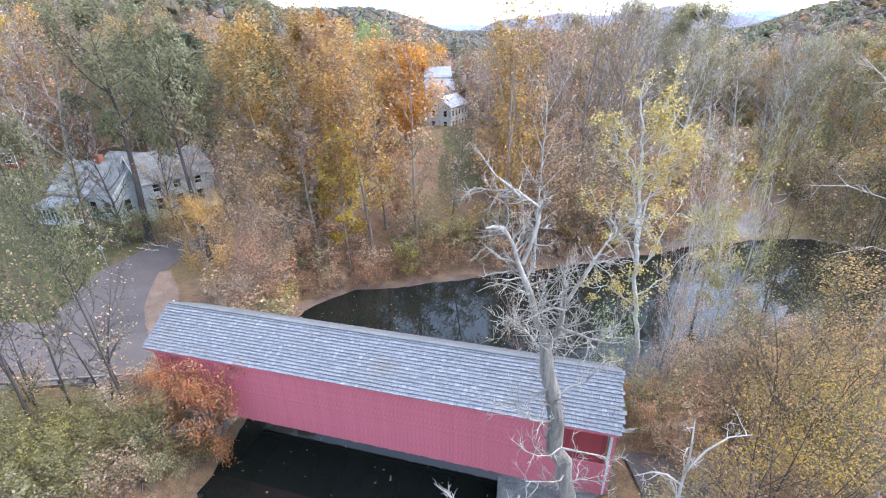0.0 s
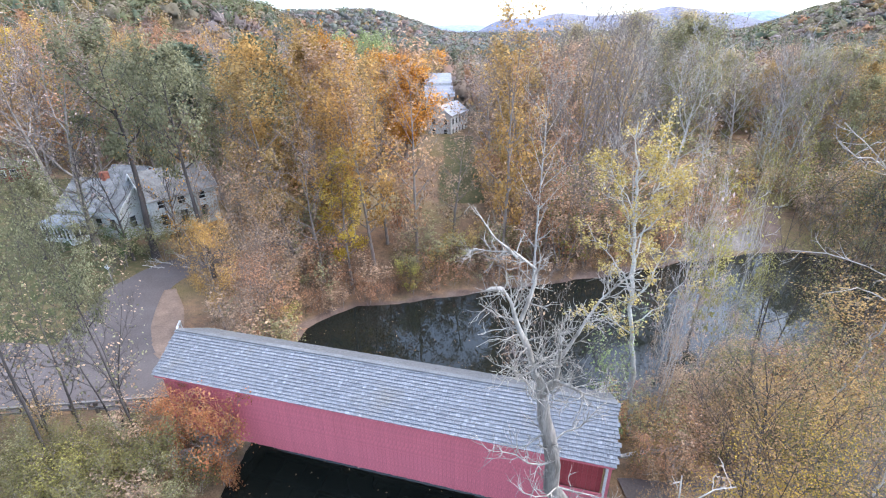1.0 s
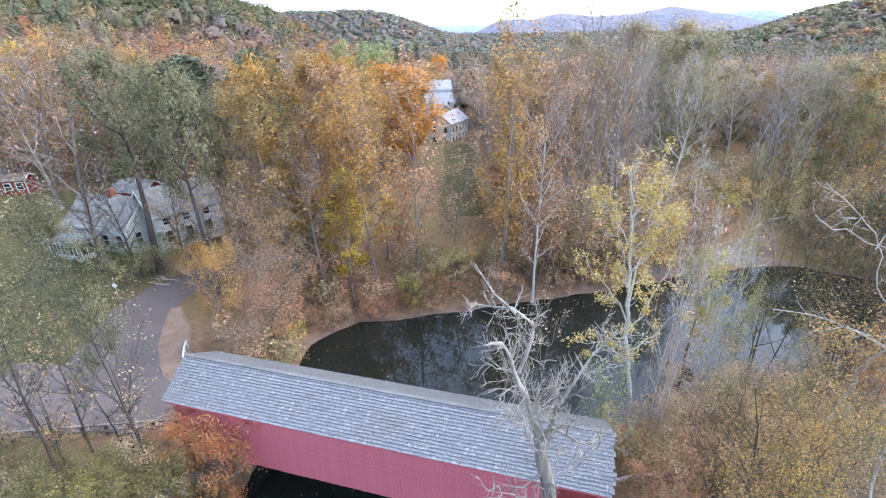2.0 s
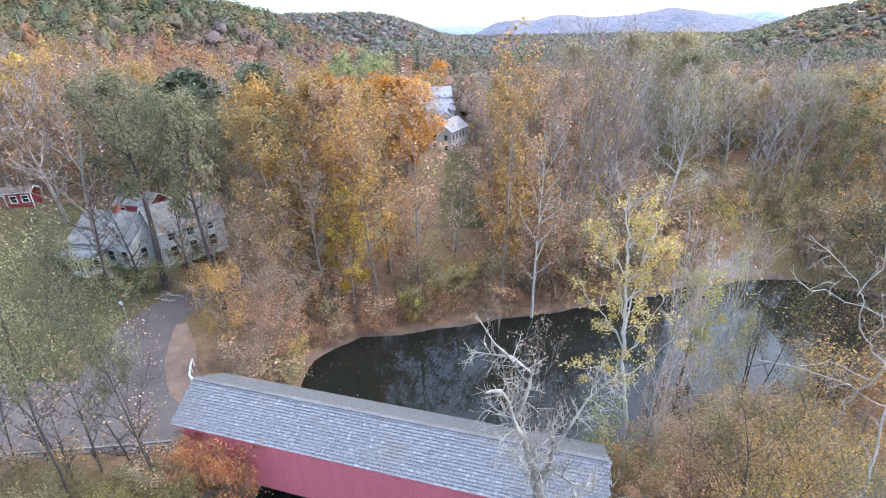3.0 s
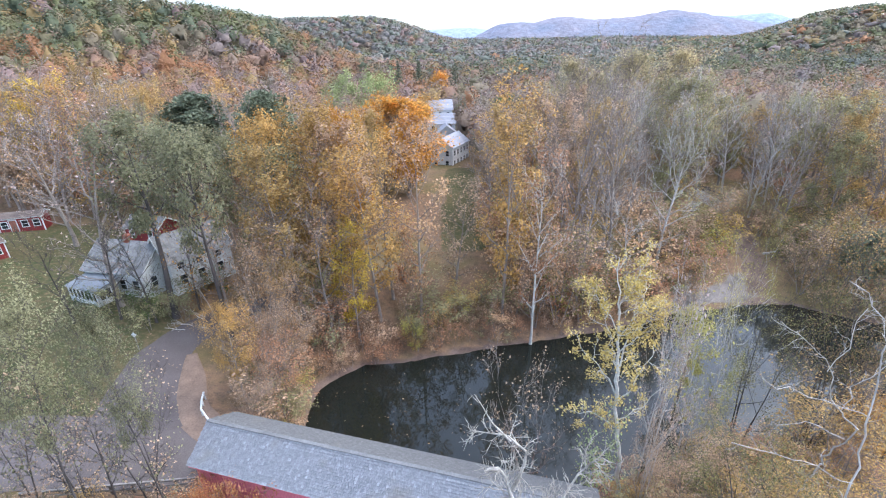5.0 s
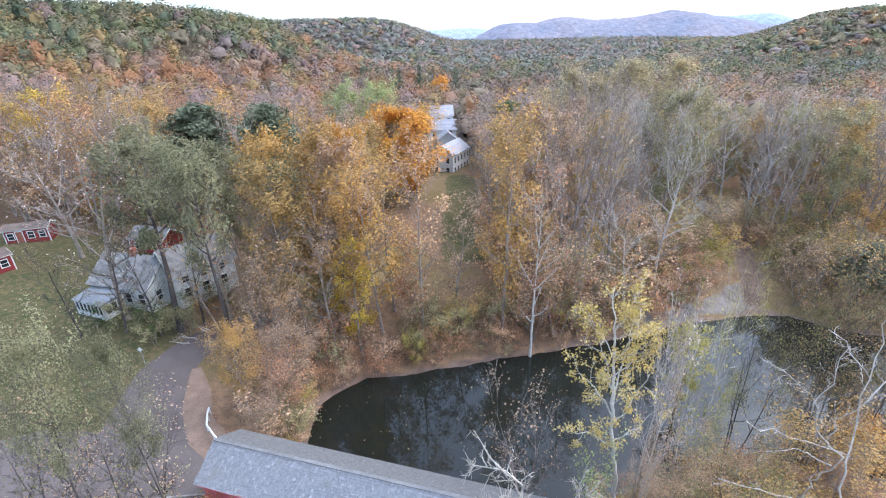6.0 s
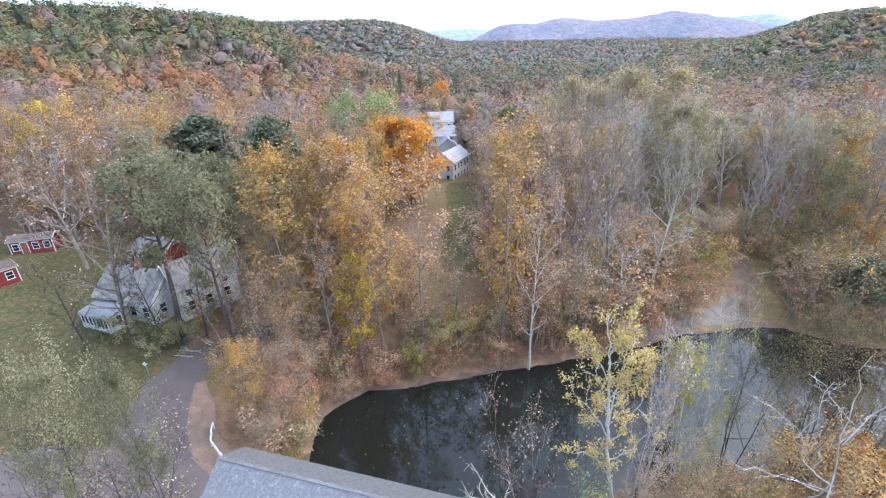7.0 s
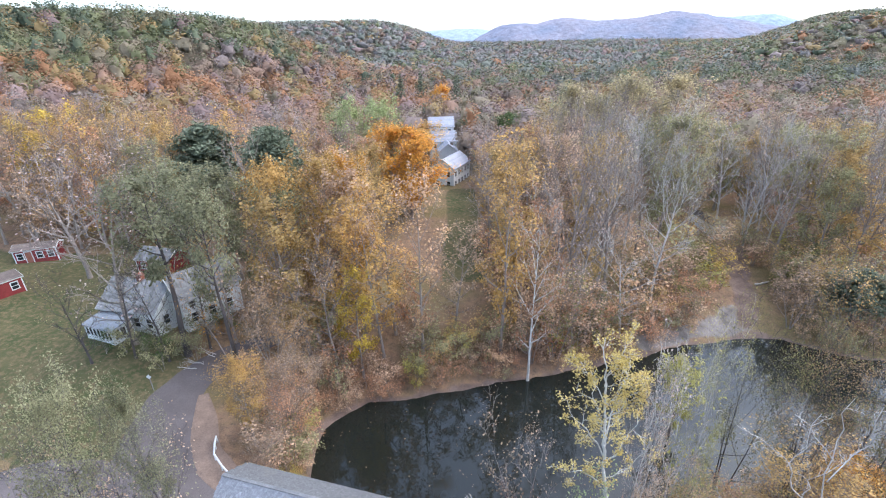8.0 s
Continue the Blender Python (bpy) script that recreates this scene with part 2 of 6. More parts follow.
def spot(x, y):
    return float(ground_z(np.array([x]), np.array([y]))[0])


def steps(fine_lo, fine_hi, step, lo, hi, grow=1.08):
    a = list(np.arange(fine_lo, fine_hi + 0.1, step))
    s = step
    while a[-1] < hi:
        s *= grow
        a.append(a[-1] + s)
    s = step
    while a[0] > lo:
        s *= grow
        a.insert(0, a[0] - s)
    return np.array(a)


def litter_tone(n, l, vec, g):
    a, f = fuzz(n, l, vec, 0.09, 4), fuzz(n, l, vec, 1.1, 6, 0.75)
    c = ramp(n, l, f, [(0.28, (0.105, 0.08, 0.06)), (0.45, (0.185, 0.13, 0.09)), (0.58, (0.26, 0.165, 0.105)), (0.75, (0.235, 0.195, 0.105))])
    c = mixed(n, l, between(n, l, a, 0.46, 0.66), c, mixed(n, l, f, (0.12, 0.105, 0.05), (0.22, 0.165, 0.085)))
    return mixed(n, l, 1.0, c, mixed(n, l, between(n, l, g, 0.3, 0.7), (0.55, 0.55, 0.55), (1.35, 1.3, 1.2)), "MULTIPLY")


def grass_tone(n, l, vec, g):
    a, f = fuzz(n, l, vec, 0.16, 4), fuzz(n, l, vec, 1.5, 5, 0.7)
    c = mixed(n, l, between(n, l, a, 0.35, 0.65), (0.055, 0.068, 0.026), (0.10, 0.092, 0.042))
    c = mixed(n, l, between(n, l, f, 0.46, 0.72), c, (0.20, 0.14, 0.08))
    return mixed(n, l, 1.0, c, mixed(n, l, g, (0.6, 0.6, 0.6), (1.3, 1.3, 1.3)), "MULTIPLY")


def stony_tone(n, l, vec, g, dark, light, scale):
    c = mixed(n, l, between(n, l, fuzz(n, l, vec, scale, 4), 0.3, 0.7), dark, light)
    return mixed(n, l, 1.0, c, mixed(n, l, between(n, l, g, 0.3, 0.75), (0.62, 0.62, 0.62), (1.2, 1.2, 1.2)), "MULTIPLY")


COVERS = ("cover_grass", "cover_gravel", "cover_mud", "cover_floor")


def ground_build(n, l, b):
    """Leaf litter, with grass, gravel, wet sand and the far woods' floor where the ground's own masks say; ragged edges."""
    vec = coords(n)
    g, rag = fuzz(n, l, vec, 9.0, 4, 0.8), fuzz(n, l, vec, 0.9, 5, 0.7)
    tones = (grass_tone(n, l, vec, g), stony_tone(n, l, vec, g, (0.155, 0.132, 0.115), (0.285, 0.255, 0.23), 0.6),
             stony_tone(n, l, vec, g, (0.125, 0.088, 0.07), (0.235, 0.17, 0.135), 0.5), stony_tone(n, l, vec, g, (0.12, 0.10, 0.07), (0.18, 0.145, 0.10), 0.04))
    c = litter_tone(n, l, vec, g)
    for name, tone in zip(COVERS, tones):
        mask = n.new("ShaderNodeAttribute")
        mask.attribute_name = name
        k = n.new("ShaderNodeMath")
        k.operation = "MULTIPLY_ADD"
        k.inputs[1].default_value = 0.9
        l.new(rag, k.inputs[0])
        l.new(mask.outputs["Fac"], k.inputs[2])
        c = mixed(n, l, between(n, l, k.outputs[0], 0.8, 1.1), c, tone)
    l.new(c, b.inputs["Base Color"])
    relief(n, l, b, g, 0.8, 0.12)


GROUND = mat("valley_ground", ground_build, 0.95, 0.1)
xs, ys = steps(-84, 84, 1.15, -4300, 4300), steps(-12, 118, 1.15, -500, 4700)
gx, gy = np.meshgrid(xs, ys)
gz = ground_z(gx, gy)
nx, ny = len(xs), len(ys)
idx = np.arange(nx * ny).reshape(ny, nx)
quads = np.stack([idx[:-1, :-1], idx[:-1, 1:], idx[1:, 1:], idx[1:, :-1]], -1).reshape(-1, 4)
cx, cy = gx.ravel(), gy.ravel()
cd = river_distance(cx, cy)
kind = np.zeros(len(cx), int)
jit = 2.2 * wobble(cx * 1.3, cy * 1.3)
kind[(cx < -43 + jit) & (cx > -100) & (cy > 42 + jit) & (cy < 78 + jit)] = 1
kind[(cx < -34 + jit) & (cx > -60) & (cy > 34 + 0.5 * jit) & (cy < 52 + jit)] = 1
kind[(np.abs(cx - 0.04 * cy) < 4 + jit * 0.4) & (cy > 72) & (cy < 129)] = 1
kind[(cd < 0.4 + 0.35 * jit) & (cd > -4)] = 3
bar_y = np.interp(cx, [29, 36, 44, 50, 53], [57.0, 60.0, 61.8, 65.0, 69.0])
kind[(np.abs(cy - bar_y) < np.interp(cx, [29, 36, 44, 50, 53], [1.0, 1.5, 2.4, 3.0, 1.6]) + 0.3 * jit) & (cx > 29) & (cx < 53.5) & (cd > -0.6)] = 2
kind[(cy > 150) & (kind == 0)] = 4
track = np.abs(cx - (50.5 + (cy - 64) * 0.46)) < 1.9 + 0.3 * jit
kind[track & (cy > 62) & (cy < 88)] = 3
ground_me = mesh_of("ground", np.stack([gx, gy, gz], -1).reshape(-1, 3), quads, [GROUND], smooth=True)
for i, name in enumerate(COVERS):
    mask = (kind == i + 1).astype(float).reshape(ny, nx)
    soft = mask.copy()
    soft[1:-1, 1:-1] = 0.4 * mask[1:-1, 1:-1] + 0.15 * (mask[:-2, 1:-1] + mask[2:, 1:-1] + mask[1:-1, :-2] + mask[1:-1, 2:])
    ground_me.attributes.new(name, "FLOAT", "POINT").data.foreach_set("value", soft.ravel().astype(np.float32))
ground = new("ground", ground_me)
tagged(ground, "leaf-strewn valley floor with lawn, muddy banks and wooded hills", "ground", kind="structure")


def water_build(n, l, b):
    vec = coords(n)
    mp = n.new("ShaderNodeMapping")
    mp.inputs["Scale"].default_value = (1, 0.55, 1)
    l.new(vec, mp.inputs["Vector"])
    f, g = fuzz(n, l, mp.outputs[0], 1.6, 3, 0.5), fuzz(n, l, mp.outputs[0], 0.25, 2)
    l.new(mixed(n, l, g, (0.006, 0.008, 0.007), (0.016, 0.018, 0.014)), b.inputs["Base Color"])
    relief(n, l, b, f, 0.06, 0.05)
    b.inputs["IOR"].default_value = 1.42


WATER = mat("river_water", water_build, 0.03, 0.5)
wbm = bmesh.new()
bmesh.ops.create_grid(wbm, x_segments=30, y_segments=24, size=1.0, matrix=Matrix.Translation((50, 15, 0)) @ Matrix.Diagonal((95, 60, 1, 1)))
wme = bpy.data.meshes.new("river")
wbm.to_mesh(wme)
wbm.free()
wme.materials.append(WATER)
tagged(new("water", wme), "dark still river water mirroring trees and sky", "river", kind="structure")

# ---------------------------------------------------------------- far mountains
# aerial haze is painted in: base colours turn bluer and paler with distance
MOUNT = two_tone("hazed_wooded_mountain", (0.19, 0.215, 0.275), (0.275, 0.255, 0.285), 0.004, 0.03, 0.95, 0.6, 20, 0.05)
FARTHER = two_tone("hazed_farthest_mountain", (0.30, 0.36, 0.48), (0.34, 0.39, 0.49), 0.004, 0.03, 0.95, 0.3, 20, 0.05)


def mountain(name, y0, depth, crest, material, label, rough_h=7):
    """A ridge seen from far off: crest gives (x, height) along it."""
    cx_, cz_ = zip(*crest)
    mxs = np.linspace(cx_[0], cx_[-1], 150)
    top = np.interp(mxs, cx_, cz_)
    k = np.ones(7) / 7
    top = np.convolve(np.pad(top, 3, mode="edge"), k, "valid")
    rows = 14
    vs, fs = [], []
    for r in range(rows):
        s = r / (rows - 1)
        prof = math.sin(min(1.0, s * 1.25) * math.pi / 2) if s < 0.8 else 1 - (s - 0.8) * 0.6
        for i, x in enumerate(mxs):
            h = top[i] * prof
            h += rough_h * prof * (noise.noise((x / 90, s * 7, 1)) + 0.5 * noise.noise((x / 35, s * 15, 4)))
            vs.append((x + 60 * noise.noise((x / 200, s * 3, 9)), y0 + depth * s, h - 5))
    n_ = len(mxs)
    for r in range(rows - 1):
        for i in range(n_ - 1):
            fs.append((r * n_ + i, r * n_ + i + 1, (r + 1) * n_ + i + 1, (r + 1) * n_ + i))
    ob = new(name, mesh_of(name, vs, fs, [material], smooth=True))
    return tagged(ob, label, "mountain", kind="structure")


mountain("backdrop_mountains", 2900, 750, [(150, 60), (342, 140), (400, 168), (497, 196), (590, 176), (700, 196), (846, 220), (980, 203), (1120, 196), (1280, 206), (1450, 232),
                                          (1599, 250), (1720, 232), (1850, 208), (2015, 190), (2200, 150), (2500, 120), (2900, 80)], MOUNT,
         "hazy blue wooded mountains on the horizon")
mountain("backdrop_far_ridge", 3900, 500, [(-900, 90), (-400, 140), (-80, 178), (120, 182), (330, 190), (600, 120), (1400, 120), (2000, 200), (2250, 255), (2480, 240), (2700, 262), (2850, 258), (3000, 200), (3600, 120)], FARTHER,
         "hazy pale blue ridge on the horizon", 4)


# ---------------------------------------------------------------- the covered bridge
RED = two_tone("barn_red_boards", (0.64, 0.168, 0.198), (0.71, 0.205, 0.24), 0.35, 14, 0.7, 0.25, 0.006, 0.3, (1, 1, 0.35), 0.035)
RED_DARK = two_tone("barn_red_darker", (0.30, 0.05, 0.055), (0.40, 0.08, 0.085), 0.8, 14, 0.85, 0.3, 0.008, 0.2)
WHITE = two_tone("white_paint", (0.66, 0.66, 0.64), (0.82, 0.82, 0.80), 0.8, 12, 0.6, 0.2, 0.005, 0.35)
TIMBER = two_tone("old_timber", (0.10, 0.08, 0.065), (0.20, 0.165, 0.135), 1.0, 12, 0.9, 0.5, 0.01)
GREYWOOD = two_tone("weathered_grey_wood", (0.20, 0.185, 0.17), (0.36, 0.335, 0.31), 1.0, 12, 0.9, 0.5, 0.01)
STONE = two_tone("grey_stone", (0.17, 0.165, 0.155), (0.34, 0.325, 0.30), 0.9, 7, 0.95, 0.7, 0.04)
ROOFING = two_tone("roof_felt", (0.13, 0.13, 0.13), (0.19, 0.19, 0.19), 0.6, 10, 0.9, 0.3, 0.01)
DARK = two_tone("dark_window_glass", (0.015, 0.018, 0.02), (0.03, 0.034, 0.038), 0.5, 3, 0.08, 0.02, 0.002, 0.6)
ASPHALT = two_tone("worn_grey_road", (0.102, 0.086, 0.081), (0.146, 0.125, 0.117), 0.25, 9, 0.95, 0.5, 0.02)
DIRT = two_tone("tan_dirt_shoulder", (0.17, 0.122, 0.09), (0.265, 0.187, 0.14), 0.7, 6, 0.95, 0.6, 0.04)

BX = Matrix.Translation((-13.84, 22.91, 0)) @ Matrix.Rotation(math.atan2(-0.267, 0.9637), 4, "Z")
B0, B1 = -6.0, 23.2               # ends, along the bridge
EAVE_Z, RIDGE_Z, Y0, Y1 = 8.26, 10.08, 0.02, 5.60
YM = (Y0 + Y1) / 2
WALL0, WALL1, SILL_Z, DECK_Z = 0.46, 5.16, 3.28, 3.92
bridge = new("covered_bridge")
bridge.matrix_world = BX
tagged(bridge, "red boarded covered bridge with a grey shingled gable roof", "bridge")
run, risen = YM - Y0, RIDGE_Z - EAVE_Z
pitch_a = math.atan2(risen, run)
slope_len = math.hypot(run, risen)


def slope_pose(side, x=0.0):
    """A frame on a roof slope: x along the bridge, y up the slope, z out of it."""
    if side == 0:
        return Matrix.Translation((x, Y0, EAVE_Z)) @ Matrix.Rotation(pitch_a, 4, "X")
    return Matrix.Translation((x, Y1, EAVE_Z)) @ Matrix.Rotation(math.pi, 4, "Z") @ Matrix.Rotation(pitch_a, 4, "X")


for side in (0, 1):
    bm = bmesh.new()
    if side == 0:
        box(bm, B0 - 0.25, B1 + 0.25, 0, slope_len, -0.10, -0.02, slope_pose(0))
    else:
        box(bm, -B1 - 0.25, -B0 + 0.25, 0, slope_len, -0.10, -0.02, slope_pose(1))
    part("roof_deck", bm, ROOFING, bridge)
part("ridge_cap", boxed(B0 - 0.27, B1 + 0.27, YM - 0.16, YM + 0.16, RIDGE_Z - 0.03, RIDGE_Z + 0.05, bevel=0.03), ROOFING, bridge)
for y in (Y0 + 0.02, Y1 - 0.07):
    part("fascia", boxed(B0 - 0.2, B1 + 0.2, y, y + 0.05, EAVE_Z - 0.2, EAVE_Z - 0.06), RED, bridge)
part("floor_deck", boxed(B0, B1, WALL0 + 0.1, WALL1 - 0.1, DECK_Z - 0.12, DECK_Z), TIMBER, bridge)
for y in (WALL0 + 0.12, WALL1 - 0.32, YM - 0.1):
    part("floor_girder", boxed(B0, B1, y, y + 0.2, DECK_Z - 0.55, DECK_Z - 0.13), TIMBER, bridge)
beam_bm = boxed(-0.1, 0.1, WALL0 + 0.05, WALL1 - 0.05, DECK_Z - 0.42, DECK_Z - 0.14)
beam_me = bpy.data.meshes.new("floor_beam")
beam_bm.to_mesh(beam_me)
beam_bm.free()
beam_me.materials.append(TIMBER)
for i in range(15):
    hung("floor_beam", beam_me, bridge, Matrix.Translation((B0 + 0.6 + i * 2.08, 0, 0)))
# lattice truss planks inside both walls
for y in (WALL0 + 0.16, WALL1 - 0.24):
    for s in (1, -1):
        bm = bmesh.new()
        for i in range(11):
            x = B0 + 1.6 + i * 2.25
            box(bm, -2.9, 2.9, y + 0.04 * s, y + 0.04 * s + 0.06, -0.12, 0.12, Matrix.Translation((x, 0, 5.9)) @ Matrix.Rotation(0.83 * s, 4, "Y"))
        part("lattice_truss", bm, TIMBER, bridge)
    part("top_chord", boxed(B0, B1, y - 0.1, y + 0.2, 7.7, 7.95), TIMBER, bridge)
# end posts, gable boards and portal trims
for xe, s in ((B0, 1), (B1, -1)):
    for y in (WALL0, WALL1 - 0.2):
        part("corner_post", boxed(min(xe, xe + 0.11 * s), max(xe, xe + 0.11 * s), y - 0.025, y + 0.225, SILL_Z - 0.1, 8.08), WHITE if s < 0 else RED, bridge)
    bm = bmesh.new()
    g = [bm.verts.new((xe + dx * s, y, z)) for dx in (0.02, 0.07) for y, z in ((WALL0, 8.1), (WALL1, 8.1), (YM + 0.05, RIDGE_Z - 0.16), (YM - 0.05, RIDGE_Z - 0.16))]
    bm.faces.new(g[:4]), bm.faces.new(g[4:][::-1])
    for a in range(4):
        bm.faces.new((g[a], g[(a + 1) % 4], g[4 + (a + 1) % 4], g[4 + a]))
    bmesh.ops.recalc_face_normals(bm, faces=bm.faces)
    part("gable", bm, RED, bridge)
    part("portal_beam", boxed(min(xe, xe + 0.25 * s), max(xe, xe + 0.25 * s), WALL0 + 0.2, WALL1 - 0.2, 7.6, 7.95), RED, bridge)
# frame of the open bay at the road end
OPEN0, OPEN1, OPEN_Z0, OPEN_Z1 = 20.2, 23.0, 5.5, 7.75
for nm, b in (("bay_sill", (OPEN0 - 0.1, OPEN1 + 0.1, OPEN_Z0 - 0.08, OPEN_Z0 + 0.04)), ("bay_head", (OPEN0 - 0.1, OPEN1 + 0.1, OPEN_Z1 - 0.02, OPEN_Z1 + 0.1)),
              ("bay_jamb", (OPEN0 - 0.1, OPEN0 + 0.03, OPEN_Z0, OPEN_Z1))):
    part(nm, boxed(b[0], b[1], WALL0 - 0.035, WALL0 + 0.09, b[2], b[3]), RED, bridge)

# abutments of laid stone
for name, a0, a1, lab in (("abutment_left", B0 - 0.6, -2.9, "stone abutment under the bridge's far end"), ("abutment_right", 17.4, B1 + 0.6, "stone abutment under the bridge's road end")):
    ob = new("abutment", None)
    ob.matrix_world = BX
    tagged(ob, lab, "abutment", kind="structure")
    part("core", boxed(a0 + 0.12, a1 - 0.12, WALL0 - 0.1, WALL1 + 0.1, -1.2, SILL_Z - 0.02), STONE, ob)
    srng = random.Random(len(name))
    bm = bmesh.new()
    for row in range(8):
        z = -0.9 + row * 0.5
        for face in (WALL0 - 0.28, WALL1 + 0.02):
            x = a0
            while x < a1 - 0.2:
                w = min(srng.uniform(0.5, 1.1), a1 - x)
                box(bm, x + 0.015, x + w - 0.015, face - srng.uniform(0, 0.06), face + 0.26, z + 0.012, z + 0.488)
                x += w
        for xe in (a0, a1 - 0.25):
            y = WALL0
            while y < WALL1 - 0.2:
                w = min(srng.uniform(0.5, 1.1), WALL1 - y)
                box(bm, xe - srng.uniform(0, 0.05), xe + 0.25 + srng.uniform(0, 0.05), y + 0.015, y + w - 0.015, z + 0.012, z + 0.488)
                y += w
    tagged(part("stones", bm, STONE, ob), kind="stuff")

# ---------------------------------------------------------------- roads


def ribbon(name, line, widths, lift, material, label, category):
    """A strip that lies on the ground along a line."""
    line = np.array(line, float)
    s = np.concatenate([[0], np.cumsum(np.linalg.norm(np.diff(line, axis=0), axis=1))])
    t = np.linspace(0, s[-1], int(s[-1] / 0.7) + 2)
    k = np.ones(9) / 9
    px, py = (np.convolve(np.pad(np.interp(t, s, line[:, c]), 4, mode="edge"), k, "valid") for c in (0, 1))
    hw = np.interp(t, s, widths) / 2
    tx, ty = np.gradient(px), np.gradient(py)
    ln = np.hypot(tx, ty)
    ox, oy = -ty / ln, tx / ln
    cols = 9
    vs = []
    for j in range(cols):
        u = -1 + 2 * j / (cols - 1)
        w = hw * u + (0.25 * wobble(px * 2 + j, py * 2) if abs(u) == 1 else 0)
        x, y = px + ox * w, py + oy * w
        vs.append(np.stack([x, y, ground_z(x, y) + lift - 0.10 * u ** 8], -1))
    v = np.stack(vs, 1).reshape(-1, 3)
    n_ = len(t)
    i = np.arange(n_ * cols).reshape(n_, cols)
    f = np.stack([i[:-1, :-1], i[1:, :-1], i[1:, 1:], i[:-1, 1:]], -1).reshape(-1, 4)
    return tagged(new(name, mesh_of(name, v, f, [material], smooth=True)), label, category, kind="structure")


ribbon("road_left", [(-75, 22), (-52, 27.5), (-40, 30), (-30, 30.5), (-19.2, 28.1)], [7, 7.5, 8.5, 8.5, 5.2], 0.16, ASPHALT, "worn grey road leading into the covered bridge", "road")
ribbon("road_bend", [(-28.5, 30.5), (-30.6, 34.5), (-32.6, 39.2), (-33.0, 45), (-31.4, 50), (-27, 55), (-20, 60)], [11, 9.2, 7.4, 4.8, 4.0, 3.8, 3.5], 0.17, ASPHALT, "grey lane bending away past the house", "road")
ribbon("road_shoulder", [(-21.4, 31.0), (-24.4, 33.2), (-26.9, 36.4), (-28.4, 40), (-30.4, 44.5)], [2.8, 3.6, 3.4, 2.8, 1.4], 0.172, DIRT, "tan dirt shoulder beside the lane", "road")
ribbon("road_right", [(9.8, 17.2), (16, 17.4), (24, 18.6), (34, 23.0), (44, 27), (70, 30)], [4.5, 4.2, 4.2, 4.2, 4.2, 4.5], 0.14, ASPHALT, "grey road leaving the covered bridge", "road")


# ---------------------------------------------------------------- houses
SIDING = two_tone("white_clapboard", (0.60, 0.61, 0.57), (0.80, 0.80, 0.77), 0.8, 7, 0.7, 0.3, 0.006)
SLATE = two_tone("grey_roof_shingle", (0.145, 0.14, 0.13), (0.32, 0.312, 0.30), 0.9, 5, 0.9, 0.5, 0.02)
PALE_ROOF = two_tone("pale_metal_roof", (0.30, 0.30, 0.325), (0.41, 0.41, 0.44), 0.3, 5, 0.8, 0.15, 0.006, 0.15)
BROWN_ROOF = two_tone("brown_roof_shingle", (0.13, 0.10, 0.085), (0.22, 0.175, 0.145), 0.5, 6, 0.9, 0.5, 0.02)
DARK_ROOF = two_tone("dark_brown_roof", (0.05, 0.04, 0.034), (0.10, 0.08, 0.065), 0.5, 6, 0.9, 0.5, 0.02)
BARN_RED = two_tone("dark_red_clapboard", (0.20, 0.03, 0.03), (0.30, 0.05, 0.045), 0.8, 12, 0.8, 0.3, 0.006)
BRICK = two_tone("brick_red", (0.24, 0.09, 0.06), (0.36, 0.15, 0.10), 1.5, 14, 0.9, 0.4, 0.01)
BLUE_ROOF = two_tone("grey_metal_roof", (0.17, 0.18, 0.19), (0.28, 0.29, 0.30), 0.4, 5, 0.5, 0.1, 0.005, 0.4)


def gable_block(parent, L, D, wall_h, roof_h, wall_m, roof_m, m=None, over=0.35):
    """A block with a gable roof whose ridge runs along x; its base is at z = 0."""
    m = m or Matrix.Identity(4)
    bm = bmesh.new()
    prof = [(-D / 2, -0.6), (D / 2, -0.6), (D / 2, wall_h), (0, wall_h + roof_h), (-D / 2, wall_h)]
    a = [bm.verts.new(m @ Vector((-L / 2, y, z))) for y, z in prof]
    b = [bm.verts.new(m @ Vector((L / 2, y, z))) for y, z in prof]
    bm.faces.new(a[::-1]), bm.faces.new(b)
    for i in range(5):
        j = (i + 1) % 5
        bm.faces.new((a[i], a[j], b[j], b[i]))
    bmesh.ops.recalc_face_normals(bm, faces=bm.faces)
    part("wall", bm, wall_m, parent)
    ang = math.atan2(roof_h, D / 2)
    sl = math.hypot(roof_h, D / 2) + over
    for s in (1, -1):
        fm = m @ Matrix.Translation((0, 0, wall_h + roof_h + 0.05)) @ Matrix.Rotation(0 if s > 0 else math.pi, 4, "Z") @ Matrix.Rotation(-ang, 4, "X")
        bm = bmesh.new()
        box(bm, -L / 2 - over, L / 2 + over, -0.02, sl, -0.02, 0.10, fm)
        # shingle courses
        k = max(4, int(sl / 0.45))
        roof = part("roof", bm, roof_m, parent)
        for c in range(k):
            part("course", boxed(-L / 2 - over, L / 2 + over, c * sl / k + 0.02, (c + 1) * sl / k + 0.03, 0.09, 0.13 + 0.012 * (c % 2), fm), roof_m, roof)
        part("fascia", boxed(-L / 2 - over, L / 2 + over, sl, sl + 0.04, -0.08, 0.1, fm), WHITE, parent)
        for e in (-1, 1):
            part("rake_board", boxed(e * (L / 2 + over) - 0.05, e * (L / 2 + over) + 0.05, 0, sl, -0.14, 0.11, fm), WHITE, parent)


